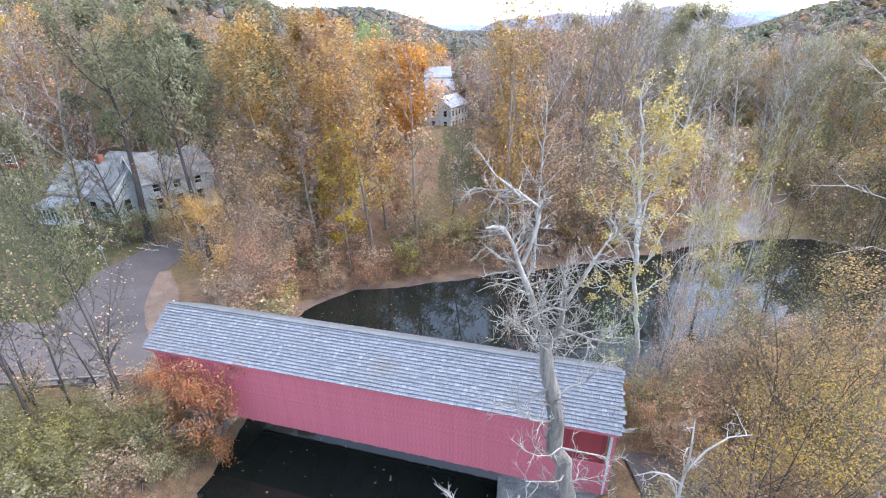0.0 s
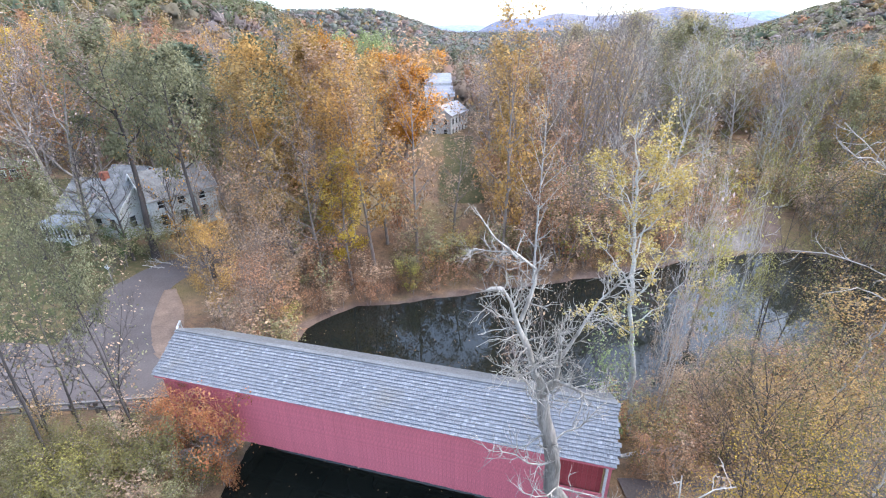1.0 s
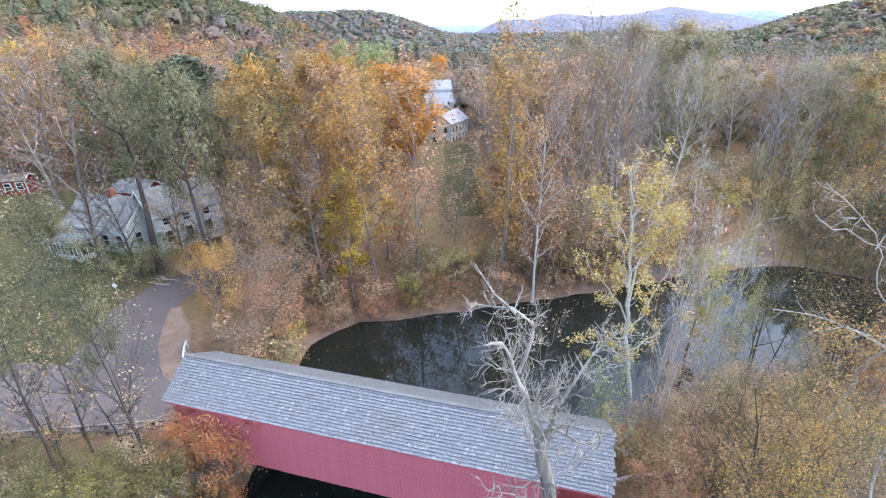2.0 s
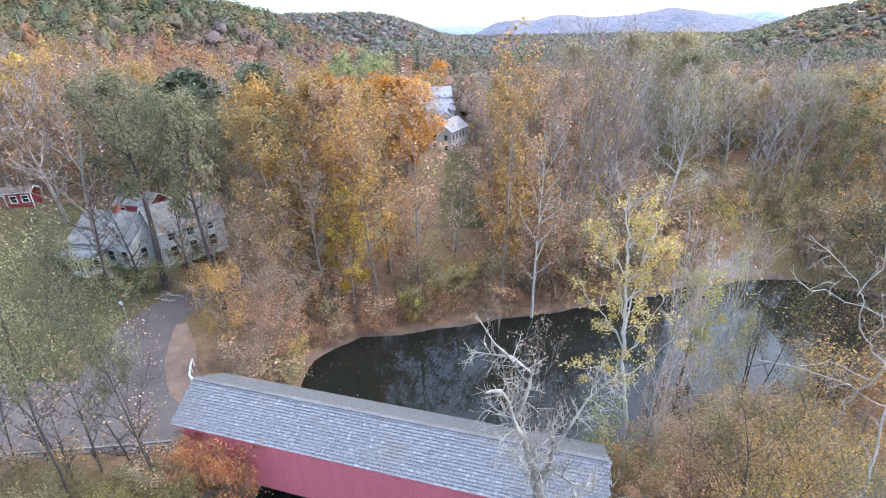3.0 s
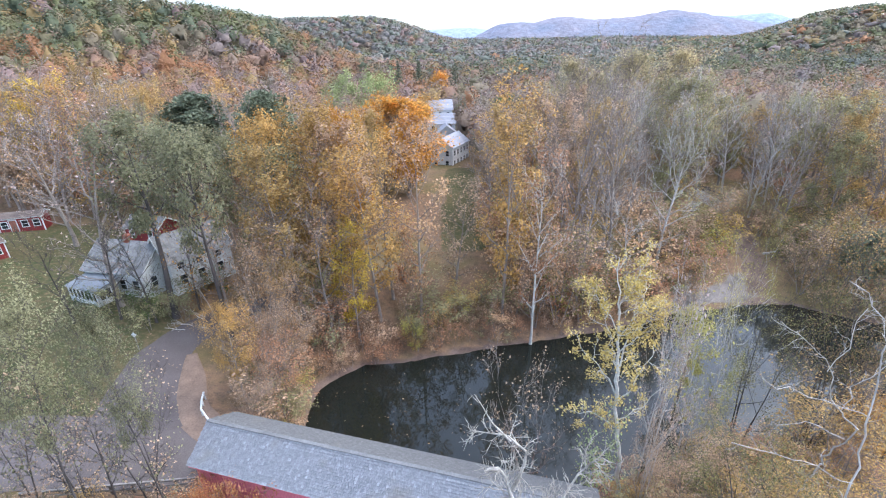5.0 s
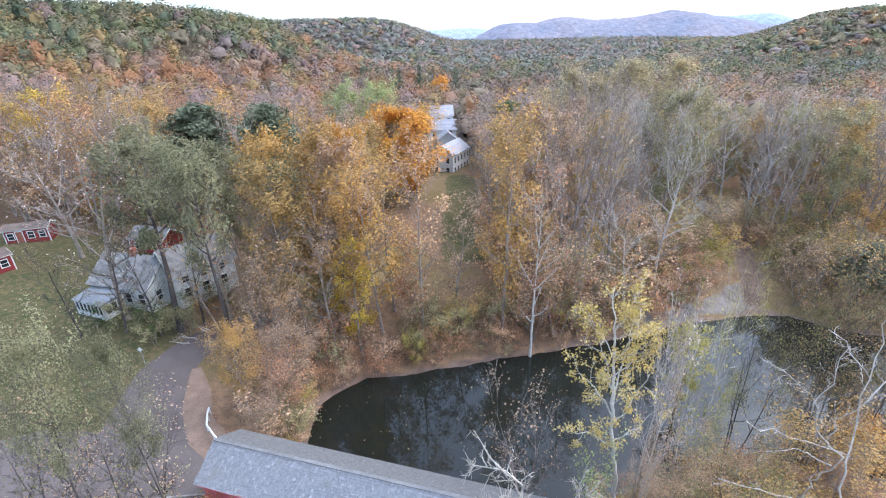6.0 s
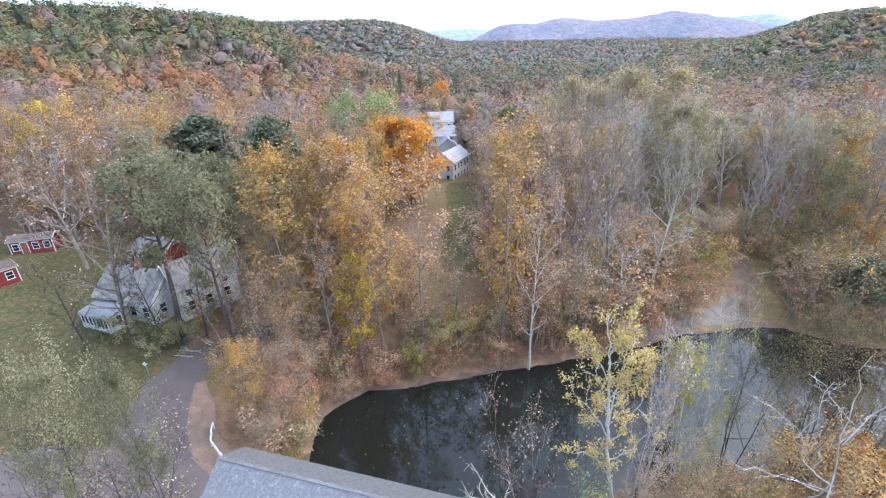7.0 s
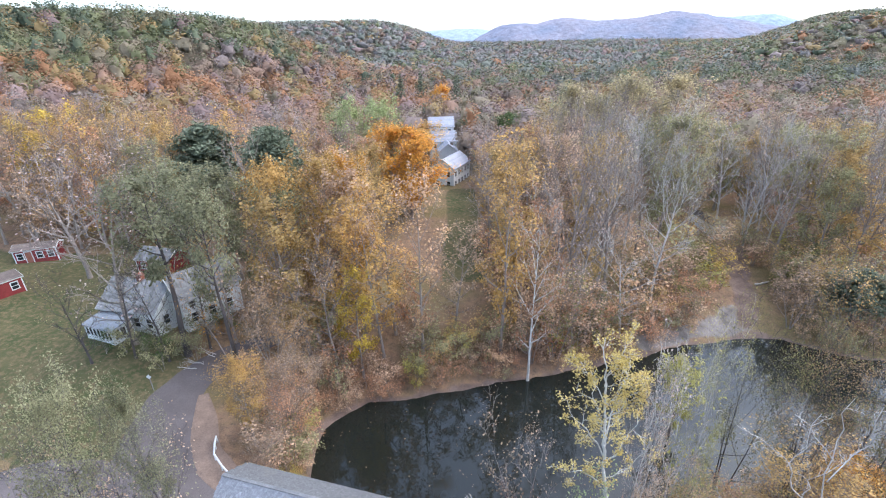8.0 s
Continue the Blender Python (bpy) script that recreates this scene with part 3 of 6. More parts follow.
def add_window(parent, m, w=0.9, h=1.4, trim=None):
    """A sash window in the plane y = 0 of m, facing -y; its middle is at m's origin."""
    win = new("window", None)
    win.parent = parent
    win.matrix_basis = m
    for nm, b in (("frame", (-w / 2 - 0.11, -w / 2, -h / 2 - 0.1, h / 2 + 0.12)), ("frame", (w / 2, w / 2 + 0.11, -h / 2 - 0.1, h / 2 + 0.12)),
                  ("lintel", (-w / 2 - 0.11, w / 2 + 0.11, h / 2, h / 2 + 0.14)), ("sill", (-w / 2 - 0.15, w / 2 + 0.15, -h / 2 - 0.12, -h / 2)), ("meeting_rail", (-w / 2, w / 2, -0.035, 0.035))):
        part(nm, boxed(b[0], b[1], -0.075, 0.02, b[2], b[3]), trim or WHITE, win)
    part("pane", boxed(-w / 2, w / 2, -0.03, 0.01, -h / 2, h / 2), DARK, win)
    return win


def add_door(parent, m, material, w=0.95, h=2.05):
    d = new("door", None)
    d.parent = parent
    d.matrix_basis = m
    part("leaf", boxed(-w / 2, w / 2, -0.05, 0.02, 0, h), material, d)
    for b in ((-w / 2 - 0.12, -w / 2, 0, h), (w / 2, w / 2 + 0.12, 0, h), (-w / 2 - 0.12, w / 2 + 0.12, h, h + 0.14)):
        part("door_frame", boxed(b[0], b[1], -0.08, 0.02, b[2], b[3]), WHITE, d)


FRONT = Matrix.Identity(4)
EAST = Matrix.Rotation(math.pi / 2, 4, "Z")     # facing +x
WEST = Matrix.Rotation(-math.pi / 2, 4, "Z")


def at(x, y, z, turn=None):
    return Matrix.Translation((x, y, z)) @ (turn or FRONT)


# the white house by the lane
house = new("house")
house.matrix_world = Matrix.Translation((-44.0, 57.9, 6.55)) @ Matrix.Rotation(radians(-12.5), 4, "Z")
tagged(house, "white clapboard house with a worn grey roof behind trees", "house")
gable_block(house, 9.2, 7.4, 3.5, 2.9, SIDING, SLATE)
for x in (-3.3, -1.0, 1.3, 3.4):
    add_window(house, at(x, -3.7, 1.7))
for y in (-2, 1.5):
    add_window(house, at(4.6, y, 1.6, EAST))
    add_window(house, at(-4.6, y, 1.6, WEST))
add_window(house, at(4.6, 0, 4.3, EAST), 0.8, 1.1)
part("chimney", boxed(-0.4, 0.4, -0.4, 0.4, 4.9, 7.4, bevel=0.03), BRICK, house)
wing = new("house")
wing.matrix_world = Matrix.Translation((-37.0, 60.0, 6.5)) @ Matrix.Rotation(radians(52), 4, "Z")
tagged(wing, "white wing with a pale grey gable roof beside the house", "house")
gable_block(wing, 8.6, 6.4, 4.4, 3.0, SIDING, SLATE)
for x in (-2.9, -0.4, 2.3):
    add_window(wing, at(x, -3.2, 1.5))
    add_window(wing, at(x, -3.2, 3.6), 0.85, 0.9)
for y in (-1.5, 1.5):
    add_window(wing, at(4.3, y, 1.6, EAST))
add_window(wing, at(4.3, 0, 4.9, EAST))
porch = new("porch")
porch.matrix_world = Matrix.Translation((-46.9, 53.0, 6.5)) @ Matrix.Rotation(radians(-21), 4, "Z")
tagged(porch, "white glazed porch with a grey metal roof on the house", "porch")
part("wall", boxed(-2.7, 2.7, -1.5, 1.5, -0.6, 0.9), SIDING, porch)
part("back_wall", boxed(-2.7, 2.7, 1.0, 1.5, 0.9, 2.6), SIDING, porch)
for i in range(8):
    x = -2.62 + i * 0.748
    part("post", boxed(x - 0.09, x + 0.09, -1.5, -1.36, 0.9, 2.3), WHITE, porch)
for i in range(7):
    x = -2.62 + (i + 0.5) * 0.748
    part("pane", boxed(x - 0.29, x + 0.29, -1.42, -1.38, 0.92, 2.2), DARK, porch)
for y in (-0.7, 0.1, 0.9):
    part("side_pane", boxed(2.64, 2.68, y - 0.3, y + 0.3, 0.92, 2.2), DARK, porch)
    part("side_pane", boxed(-2.68, -2.64, y - 0.3, y + 0.3, 0.92, 2.2), DARK, porch)
for x in (-2.62, 2.62):
    for y in (-1.1, -0.3, 0.5, 1.3):
        part("post", boxed(x - 0.08, x + 0.08, y - 0.09, y + 0.09, 0.9, 2.3), WHITE, porch)
part("head_beam", boxed(-2.75, 2.75, -1.55, 1.5, 2.2, 2.42), WHITE, porch)
part("roof", box(bmesh.new(), -2.9, 2.9, -1.7, 1.8, -0.04, 0.08, Matrix.Translation((0, 0, 2.72)) @ Matrix.Rotation(radians(10), 4, "X")), BLUE_ROOF, porch)


def red_shed(x, y, z, turn, L, D, label, with_door=True, roof_h=0.6, roof_m=None):
    s = new("shed")
    s.matrix_world = Matrix.Translation((x, y, z)) @ Matrix.Rotation(radians(turn), 4, "Z")
    tagged(s, label, "shed")
    gable_block(s, L, D, 2.5, roof_h, BARN_RED, roof_m or BROWN_ROOF, over=0.25)
    if with_door:
        add_door(s, at(-L * 0.16, -D / 2, 0.05), BRICK)
        for q in (-0.36, 0.1, 0.36):
            add_window(s, at(L * q, -D / 2, 1.35), 0.85, 1.1)
    else:
        for q in (-0.28, 0.28):
            add_window(s, at(L * q, -D / 2, 1.35), 0.85, 1.1)
    for e in (-1, 1):
        part("corner_board", boxed(e * L / 2 - 0.08, e * L / 2 + 0.08, -D / 2 - 0.04, -D / 2 + 0.1, -0.3, 2.5), WHITE, s)
    return s


red_shed(-75.2, 76.3, spot(-75, 76), 20, 6.4, 3.2, "dark red shed with white trimmed windows on the lawn")
red_shed(-71.6, 63.6, spot(-71, 63), 62, 5.0, 4.0, "dark red shed with white trim at the lawn's edge", False)
red_shed(-51.7, 74.6, 6.7, -14, 6.8, 4.6, "dark red shed with a grey roof behind the house", False, 1.5, SLATE)

# the white house far up the meadow
far_house = new("house")
far_house.matrix_world = Matrix.Translation((2.2, 138, 3.9)) @ Matrix.Rotation(radians(66), 4, "Z")
tagged(far_house, "tall white farmhouse at the end of the meadow", "house")
gable_block(far_house, 13, 7.0, 6.2, 2.6, WHITE, PALE_ROOF)
for i in range(5):
    for z in (1.6, 4.5):
        add_window(far_house, at(-5.0 + i * 2.5, -3.5, z), 0.95, 1.5)
for y in (-1.8, 1.8):
    for z in (1.6, 4.5):
        add_window(far_house, at(-6.5, y, z, WEST), 0.95, 1.5)
far_barn = new("house")
far_barn.matrix_world = Matrix.Translation((-0.5, 168, 4.5)) @ Matrix.Rotation(radians(4), 4, "Z")
tagged(far_barn, "white house with stepped grey gable roofs behind the farmhouse", "house")
gable_block(far_barn, 9.5, 8, 7.5, 3.0, WHITE, PALE_ROOF)
gable_block(far_barn, 7.0, 6.5, 5.2, 2.6, WHITE, PALE_ROOF, Matrix.Translation((1.2, -7.5, 0)) @ EAST)
gable_block(far_barn, 9.0, 8, 11.2, 3.0, WHITE, PALE_ROOF, Matrix.Translation((0, 9, 0)))
for x in (-3, 0, 3):
    add_window(far_barn, at(x, -4.0, 6.0), 0.95, 1.4)
    add_window(far_barn, at(x, 5.0, 9.6), 0.95, 1.4)
# low shed by the track
track_shed = new("shed")
track_shed.matrix_world = Matrix.Translation((59.2, 95.5, spot(58, 95))) @ Matrix.Rotation(radians(92), 4, "Z")
tagged(track_shed, "low shed with a brown roof and white eave by the track", "shed")
gable_block(track_shed, 10.0, 2.6, 2.3, 0.5, WHITE, DARK_ROOF, over=0.12)


# ---------------------------------------------------------------- trees
class Wood:
    """Gathers tapered tubes for one mesh."""

    def __init__(self):
        self.v, self.f, self.n = [], [], 0

    def tube(self, pts, radii, sides):
        pts = np.asarray(pts, float)
        k = len(pts)
        tang = np.gradient(pts, axis=0)
        tang /= np.linalg.norm(tang, axis=1)[:, None] + 1e-9
        ref = np.array([0.0, 0, 1]) if abs(tang[0, 2]) < 0.8 else np.array([1.0, 0, 0])
        u = np.cross(tang, ref)
        u /= np.linalg.norm(u, axis=1)[:, None] + 1e-9
        w = np.cross(tang, u)
        a = np.arange(sides) * 2 * np.pi / sides
        r = np.asarray(radii, float)
        ring = pts[:, None] + r[:, None, None] * (np.cos(a)[None, :, None] * u[:, None] + np.sin(a)[None, :, None] * w[:, None])
        self.v.append(ring.reshape(-1, 3))
        i = np.arange(k - 1)[:, None] * sides + np.arange(sides)[None]
        j = np.arange(k - 1)[:, None] * sides + (np.arange(sides)[None] + 1) % sides
        self.f.append((np.stack([i, j, j + sides, i + sides], -1).reshape(-1, 4) + self.n))
        self.n += k * sides

    def mesh(self, name, material):
        return mesh_of(name, np.concatenate(self.v), np.concatenate(self.f), [material], smooth=True)


def turned(rng, d, spread):
    """A unit way that leans off d by about spread radians."""
    r = rng.normal(size=3)
    r -= r @ d * d
    r /= np.linalg.norm(r) + 1e-9
    s = spread * rng.uniform(0.7, 1.3)
    v = np.cos(s) * d + np.sin(s) * r
    return v / np.linalg.norm(v)


def bough(rng, start, way, length, lift, crook, k=5):
    pts = [np.array(start, float)]
    w = np.array(way, float)
    for _ in range(k - 1):
        w = w + np.array([0, 0, lift]) / (k - 1) + rng.normal(size=3) * crook
        w /= np.linalg.norm(w)
        pts.append(pts[-1] + w * length / (k - 1))
    return np.array(pts)


PROFILE = {
    "round": lambda t: math.sin(math.pi * min(1, max(0, t)) ** 0.75) ** 0.6,
    "vase": lambda t: 0.35 + 0.65 * math.sin(math.pi * (0.12 + 0.8 * t)) ** 0.7,
    "column": lambda t: 0.6 + 0.4 * math.sin(math.pi * t) if t < 0.85 else 0.6 * (1 - t) / 0.15 + 0.25,
    "cone": lambda t: max(0.05, 1 - t) ** 0.85,
}


def leaf_quads(rng, centres, size, flat=0.4, long=1.5, out=None, stray=1.0, soft=0.0):
    """Bent leaf-shaped quads at the centres; out: ways that they lean to; soft: how far the shading follows the crown."""
    n = len(centres)
    nrm = rng.normal(size=(n, 3)) * stray
    nrm[:, 2] = np.abs(nrm[:, 2]) + flat
    if out is not None:
        nrm += out
    nrm /= np.linalg.norm(nrm, axis=1)[:, None]
    a = rng.normal(size=(n, 3))
    a -= (a * nrm).sum(1)[:, None] * nrm
    a /= np.linalg.norm(a, axis=1)[:, None] + 1e-9
    b = np.cross(nrm, a)
    s = (size * rng.uniform(0.55, 1.35, n))[:, None]
    bend = nrm * s * rng.uniform(-0.25, 0.25, n)[:, None]
    v = np.stack([centres - a * s * long / 2, centres - b * s / 2 + bend, centres + a * s * long / 2, centres + b * s / 2 + bend], 1).reshape(-1, 3)
    if soft:
        mix = nrm * (1 - soft) + soft * (out / (np.linalg.norm(out, axis=1)[:, None] + 1e-9) + np.array([0, 0, 0.3]))
        mix /= np.linalg.norm(mix, axis=1)[:, None] + 1e-9
        return v, np.arange(4 * n).reshape(-1, 4), np.repeat(mix, 4, axis=0)
    return v, np.arange(4 * n).reshape(-1, 4)


def grow(seed, H, base, R, profile, n1, n2, n3, rise, leaves, leaf, trunk_r, crook=0.10, twig=0.012, stems=1, fluff=0.45, lift=0.5, bark=None):
    """One tree: (mesh of trunk, limbs and twigs; mesh of leaves or None)."""
    rng = np.random.default_rng(seed)
    wood, tips = Wood(), []
    for st in range(stems):
        az0 = rng.uniform(0, 6.28)
        lean = (0.05 if stems == 1 else 0.22) * rng.uniform(0.4, 1.2)
        hh = H * (1 if st == 0 else rng.uniform(0.75, 0.98))
        way = np.array([math.cos(az0) * lean, math.sin(az0) * lean, 1.0])
        trunk = bough(rng, (0.25 * st * math.cos(az0), 0.25 * st * math.sin(az0), -0.35), way, hh * 0.97, 0.25, 0.045, 10)
        tr = trunk_r * (1 if stems == 1 else 0.7) * (1 - np.linspace(0, 1, 10) ** 1.1 * 0.93)
        tr[0] *= 1.35
        wood.tube(trunk, tr, 7)
        zt = trunk[:, 2]
        m1 = n1 if stems == 1 else max(4, int(n1 / stems * 1.25))
        for i in range(m1):
            s = (i + rng.uniform(0.1, 0.9)) / m1
            z = (base + (0.98 - base) * s) * hh
            o = np.array([np.interp(z, zt, trunk[:, c]) for c in range(3)])
            r0 = float(np.interp(z, zt, tr))
            reach = R * PROFILE[profile](s) * rng.uniform(0.75, 1.15)
            az = i * 2.4 + rng.uniform(-0.5, 0.5) + az0
            el = rise * (0.5 + 0.7 * s) + rng.uniform(-0.15, 0.15)
            w = np.array([math.cos(az) * math.cos(el), math.sin(az) * math.cos(el), math.sin(el)])
            L = reach / max(0.35, math.cos(el))
            limb = bough(rng, o, w, L, lift, crook, 5)
            lr = min(r0 * 0.62, 0.02 + 0.022 * L) * (1 - np.linspace(0, 1, 5) * 0.85)
            wood.tube(limb, lr, 5)
            for j in range(n2):
                q = 0.22 + 0.78 * (j + rng.uniform(0, 1)) / n2
                at = q * 4
                k0 = min(3, int(at))
                p = limb[k0] + (limb[k0 + 1] - limb[k0]) * (at - k0)
                d = limb[k0 + 1] - limb[k0]
                d /= np.linalg.norm(d) + 1e-9
                L2 = max(0.5, L * 0.42 * (1.15 - 0.6 * q)) * rng.uniform(0.7, 1.3)
                sub = bough(rng, p, turned(rng, d, 0.75), L2, lift * 0.7, crook, 3)
                rr = max(twig * 1.6, lr[k0] * 0.45)
                wood.tube(sub, [rr, rr * 0.6, twig * 0.8], 3)
                tips += [sub[1], sub[2], sub[1] * 0.5 + sub[2] * 0.5]
                for _ in range(n3):
                    p3 = sub[0] + (sub[2] - sub[0]) * rng.uniform(0.25, 1)
                    d3 = sub[2] - sub[1]
                    d3 /= np.linalg.norm(d3) + 1e-9
                    e3 = p3 + turned(rng, d3, 0.7) * L2 * rng.uniform(0.35, 0.75) + np.array([0, 0, lift * 0.12])
                    wood.tube([p3, e3], [twig, twig * 0.35], 3)
                    tips += [e3, p3 * 0.4 + e3 * 0.6]
    wm = wood.mesh("trunk", bark or BARK)
    lm = None
    if leaves:
        tips = np.array(tips)
        c = tips[rng.integers(0, len(tips), leaves)] + rng.normal(size=(leaves, 3)) * fluff
        o = c - np.array([0, 0, H * (base + 0.35 * (1 - base))])
        o /= np.linalg.norm(o, axis=1)[:, None] + 1e-9
        v, f, nr = leaf_quads(rng, c, leaf, 0.35, 1.5, o * 1.1, 0.8, 0.55)
        lm = mesh_of("crown", v, f, [LEAF["olive"]], normals=nr)
    return wm, lm


def grow_pine(seed, H, R, whorls, per, leaf, dense, base=0.15, power=1.0):
    rng = np.random.default_rng(seed)
    wood, cs = Wood(), []
    trunk = bough(rng, (0, 0, -0.3), (0.02, 0.01, 1), H, 0.2, 0.015, 8)
    wood.tube(trunk, 0.32 * (1 - np.linspace(0, 1, 8) * 0.93), 6)
    for i in range(whorls):
        s = i / (whorls - 1)
        z = H * (base + (0.97 - base) * s)
        for j in range(per):
            az = j * 6.283 / per + i * 0.9 + rng.uniform(-0.3, 0.3)
            L = R * (1 - s ** power) * rng.uniform(0.7, 1.15) + 0.5
            el = rng.uniform(-0.1, 0.25) + 0.45 * s
            w = np.array([math.cos(az) * math.cos(el), math.sin(az) * math.cos(el), math.sin(el)])
            lb = bough(rng, (trunk[0, 0], trunk[0, 1], z), w, L, 0.25, 0.05, 4)
            wood.tube(lb, 0.05 * (1 - np.linspace(0, 1, 4) * 0.8), 3)
            m = max(3, int(dense * L))
            q = rng.uniform(0.25, 1.05, m)
            base_p = lb[0] + (lb[3] - lb[0]) * q[:, None]
            cs.append(base_p + rng.normal(size=(m, 3)) * np.array([0.45, 0.45, 0.18]) * (0.5 + 0.25 * L))
    v, f = leaf_quads(rng, np.concatenate(cs), leaf, 0.9, 2.2)
    return wood.mesh("trunk", DARK_BARK), mesh_of("crown", v, f, [LEAF["pine"]])


NOMINAL = {}
SHAPES = {}


def shape(kind, variant):
    """Builds each kind of tree once; all trees of that kind share its meshes."""
    key = (kind, variant)
    if key in SHAPES:
        return SHAPES[key]
    s = 100 * variant + sum(ord(c) for c in kind)
    if kind == "broad":
        out, size = grow(s, 20, 0.14, 7.5, "round", 16, 6, 2, 0.45, 6200, 0.27, 0.36, fluff=0.45), (20, 7.5)
    elif kind == "full":
        out, size = grow(s, 18, 0.15, 7.5, "round", 26, 7, 2, 0.4, 14000, 0.29, 0.36, fluff=0.55), (18, 7.5)
    elif kind == "tall":
        out, size = grow(s, 22, 0.14, 4.6, "column", 18, 5, 2, 0.65, 4200, 0.26, 0.28, fluff=0.42), (22, 4.6)
    elif kind == "sparse":
        out, size = grow(s, 22, 0.16, 5.0, "column", 18, 6, 3, 0.7, 1900, 0.25, 0.25, twig=0.018, fluff=0.35), (22, 5.0)
    elif kind == "bare":
        out, size = grow(s, 20, 0.16, 5.5, "vase", 18, 5, 4, 0.8, 460, 0.17, 0.26, twig=0.026, lift=0.6), (20, 5.5)
    elif kind == "clump":
        out, size = grow(s, 14, 0.12, 5.5, "vase", 20, 5, 4, 0.85, 1100, 0.28, 0.2, twig=0.017, stems=4, lift=0.6), (14, 5.5)
    elif kind == "shrub":
        out, size = grow(s, 4, 0.08, 2.4, "round", 9, 3, 2, 0.7, 1000, 0.14, 0.06, stems=3, fluff=0.25, twig=0.01), (4, 2.4)
    elif kind == "brush":
        out, size = grow(s, 3.5, 0.05, 2.2, "vase", 8, 3, 1, 0.9, 460, 0.16, 0.05, stems=3, fluff=0.25, twig=0.012), (3.5, 2.2)
    elif kind == "sapling":
        out, size = grow(s, 9, 0.22, 2.6, "vase", 12, 5, 4, 0.75, 420, 0.13, 0.12, twig=0.012, stems=2), (9, 2.6)
    elif kind == "leafy":
        out, size = grow(s, 18, 0.3, 6.5, "round", 17, 7, 4, 0.55, 6500, 0.26, 0.3, fluff=0.45), (18, 6.5)
    elif kind == "under":
        out, size = grow(s, 7, 0.06, 3.4, "vase", 8, 3, 1, 0.75, 650, 0.29, 0.09, stems=3, fluff=0.5, twig=0.016), (7, 3.4)
    elif kind == "high":
        out, size = grow(s, 20, 0.5, 6.0, "round", 15, 6, 3, 0.5, 5200, 0.22, 0.42, fluff=0.42), (20, 6.0)
    elif kind == "highnear":
        out, size = grow(s, 20, 0.5, 5.0, "round", 20, 8, 5, 0.5, 11000, 0.125, 0.2, fluff=0.42, twig=0.011), (20, 5.0)
    elif kind == "nearleafy":
        out, size = grow(s, 18, 0.28, 6.5, "round", 19, 8, 5, 0.55, 9000, 0.17, 0.26, fluff=0.5, twig=0.011), (18, 6.5)
    elif kind == "nearclump":
        out, size = grow(s, 14, 0.12, 5.5, "vase", 24, 7, 6, 0.8, 4800, 0.155, 0.17, twig=0.012, stems=4, fluff=0.4, lift=0.5), (14, 5.5)
    elif kind == "close":
        out, size = grow(s, 14, 0.12, 5.5, "vase", 22, 7, 5, 0.8, 6500, 0.095, 0.15, twig=0.010, stems=4, fluff=0.45, lift=0.5), (14, 5.5)
    elif kind == "dome":
        out, size = grow(s, 30, 0.22, 9.0, "round", 26, 8, 4, 0.6, 9500, 0.30, 0.4, fluff=0.7, twig=0.022), (30, 9.0)
    elif kind == "twiggy":
        out, size = grow(s, 14, 0.2, 5.0, "vase", 15, 5, 3, 0.75, 6000, 0.085, 0.16, twig=0.011, stems=3, fluff=0.35, lift=0.45), (14, 5.0)
    elif kind == "nearbrush":
        out, size = grow(s, 3.5, 0.05, 2.2, "vase", 10, 5, 2, 0.9, 1150, 0.115, 0.04, stems=3, fluff=0.26, twig=0.009), (3.5, 2.2)
    elif kind == "redshrub":
        out, size = grow(s, 6, 0.1, 2.8, "round", 16, 6, 4, 0.7, 5600, 0.10, 0.07, stems=3, fluff=0.3, twig=0.01), (6, 2.8)
    elif kind == "pine":
        out, size = grow_pine(s, 20, 5.4, 15, 8, 0.34, 22, 0.42, 3.0), (20, 6.0)
    elif kind == "spruce":
        out, size = grow_pine(s, 20, 3.6, 20, 7, 0.36, 7.0, 0.06), (20, 3.6)
    SHAPES[key], NOMINAL[kind] = out, size
    return out


VARIANTS = {"broad": 4, "full": 2, "tall": 3, "sparse": 4, "bare": 4, "clump": 3, "shrub": 3, "brush": 3, "sapling": 3, "leafy": 2, "pine": 2, "spruce": 1, "nearleafy": 1, "under": 3, "high": 2, "highnear": 2, "nearclump": 2, "redshrub": 1, "close": 2, "dome": 2, "twiggy": 3, "nearbrush": 3}
place_rng = np.random.default_rng(11)
planted = []


def plant(kind, x, y, top, width, leaf, label, name="tree", group="", bark=None, z=None, variant=None, category="tree"):
    """A tree whose highest twig stands at z = top and whose crown is width across."""
    v = int(place_rng.integers(0, VARIANTS[kind])) if variant is None else variant
    wm, lm = shape(kind, v)
    z = spot(x, y) if z is None else z
    H, R = NOMINAL[kind]
    e = new(name)
    e.empty_display_size = 0.5
    e.location = (x, y, z)
    sz, sx = (top - z) / H, width / (2 * R)
    e.rotation_euler = (0, 0, float(place_rng.uniform(0, 6.28)))
    e.scale = (sx, sx, sz)
    t = hung("trunk", wm, e)
    if bark is not None:
        t.material_slots[0].link = "OBJECT"
        t.material_slots[0].material = bark
    if lm is not None:
        c = hung("crown", lm, e)
        c.material_slots[0].link = "OBJECT"
        c.material_slots[0].material = LEAF[leaf]
    planted.append((x, y, width / 2))
    return tagged(e, label, category, group)


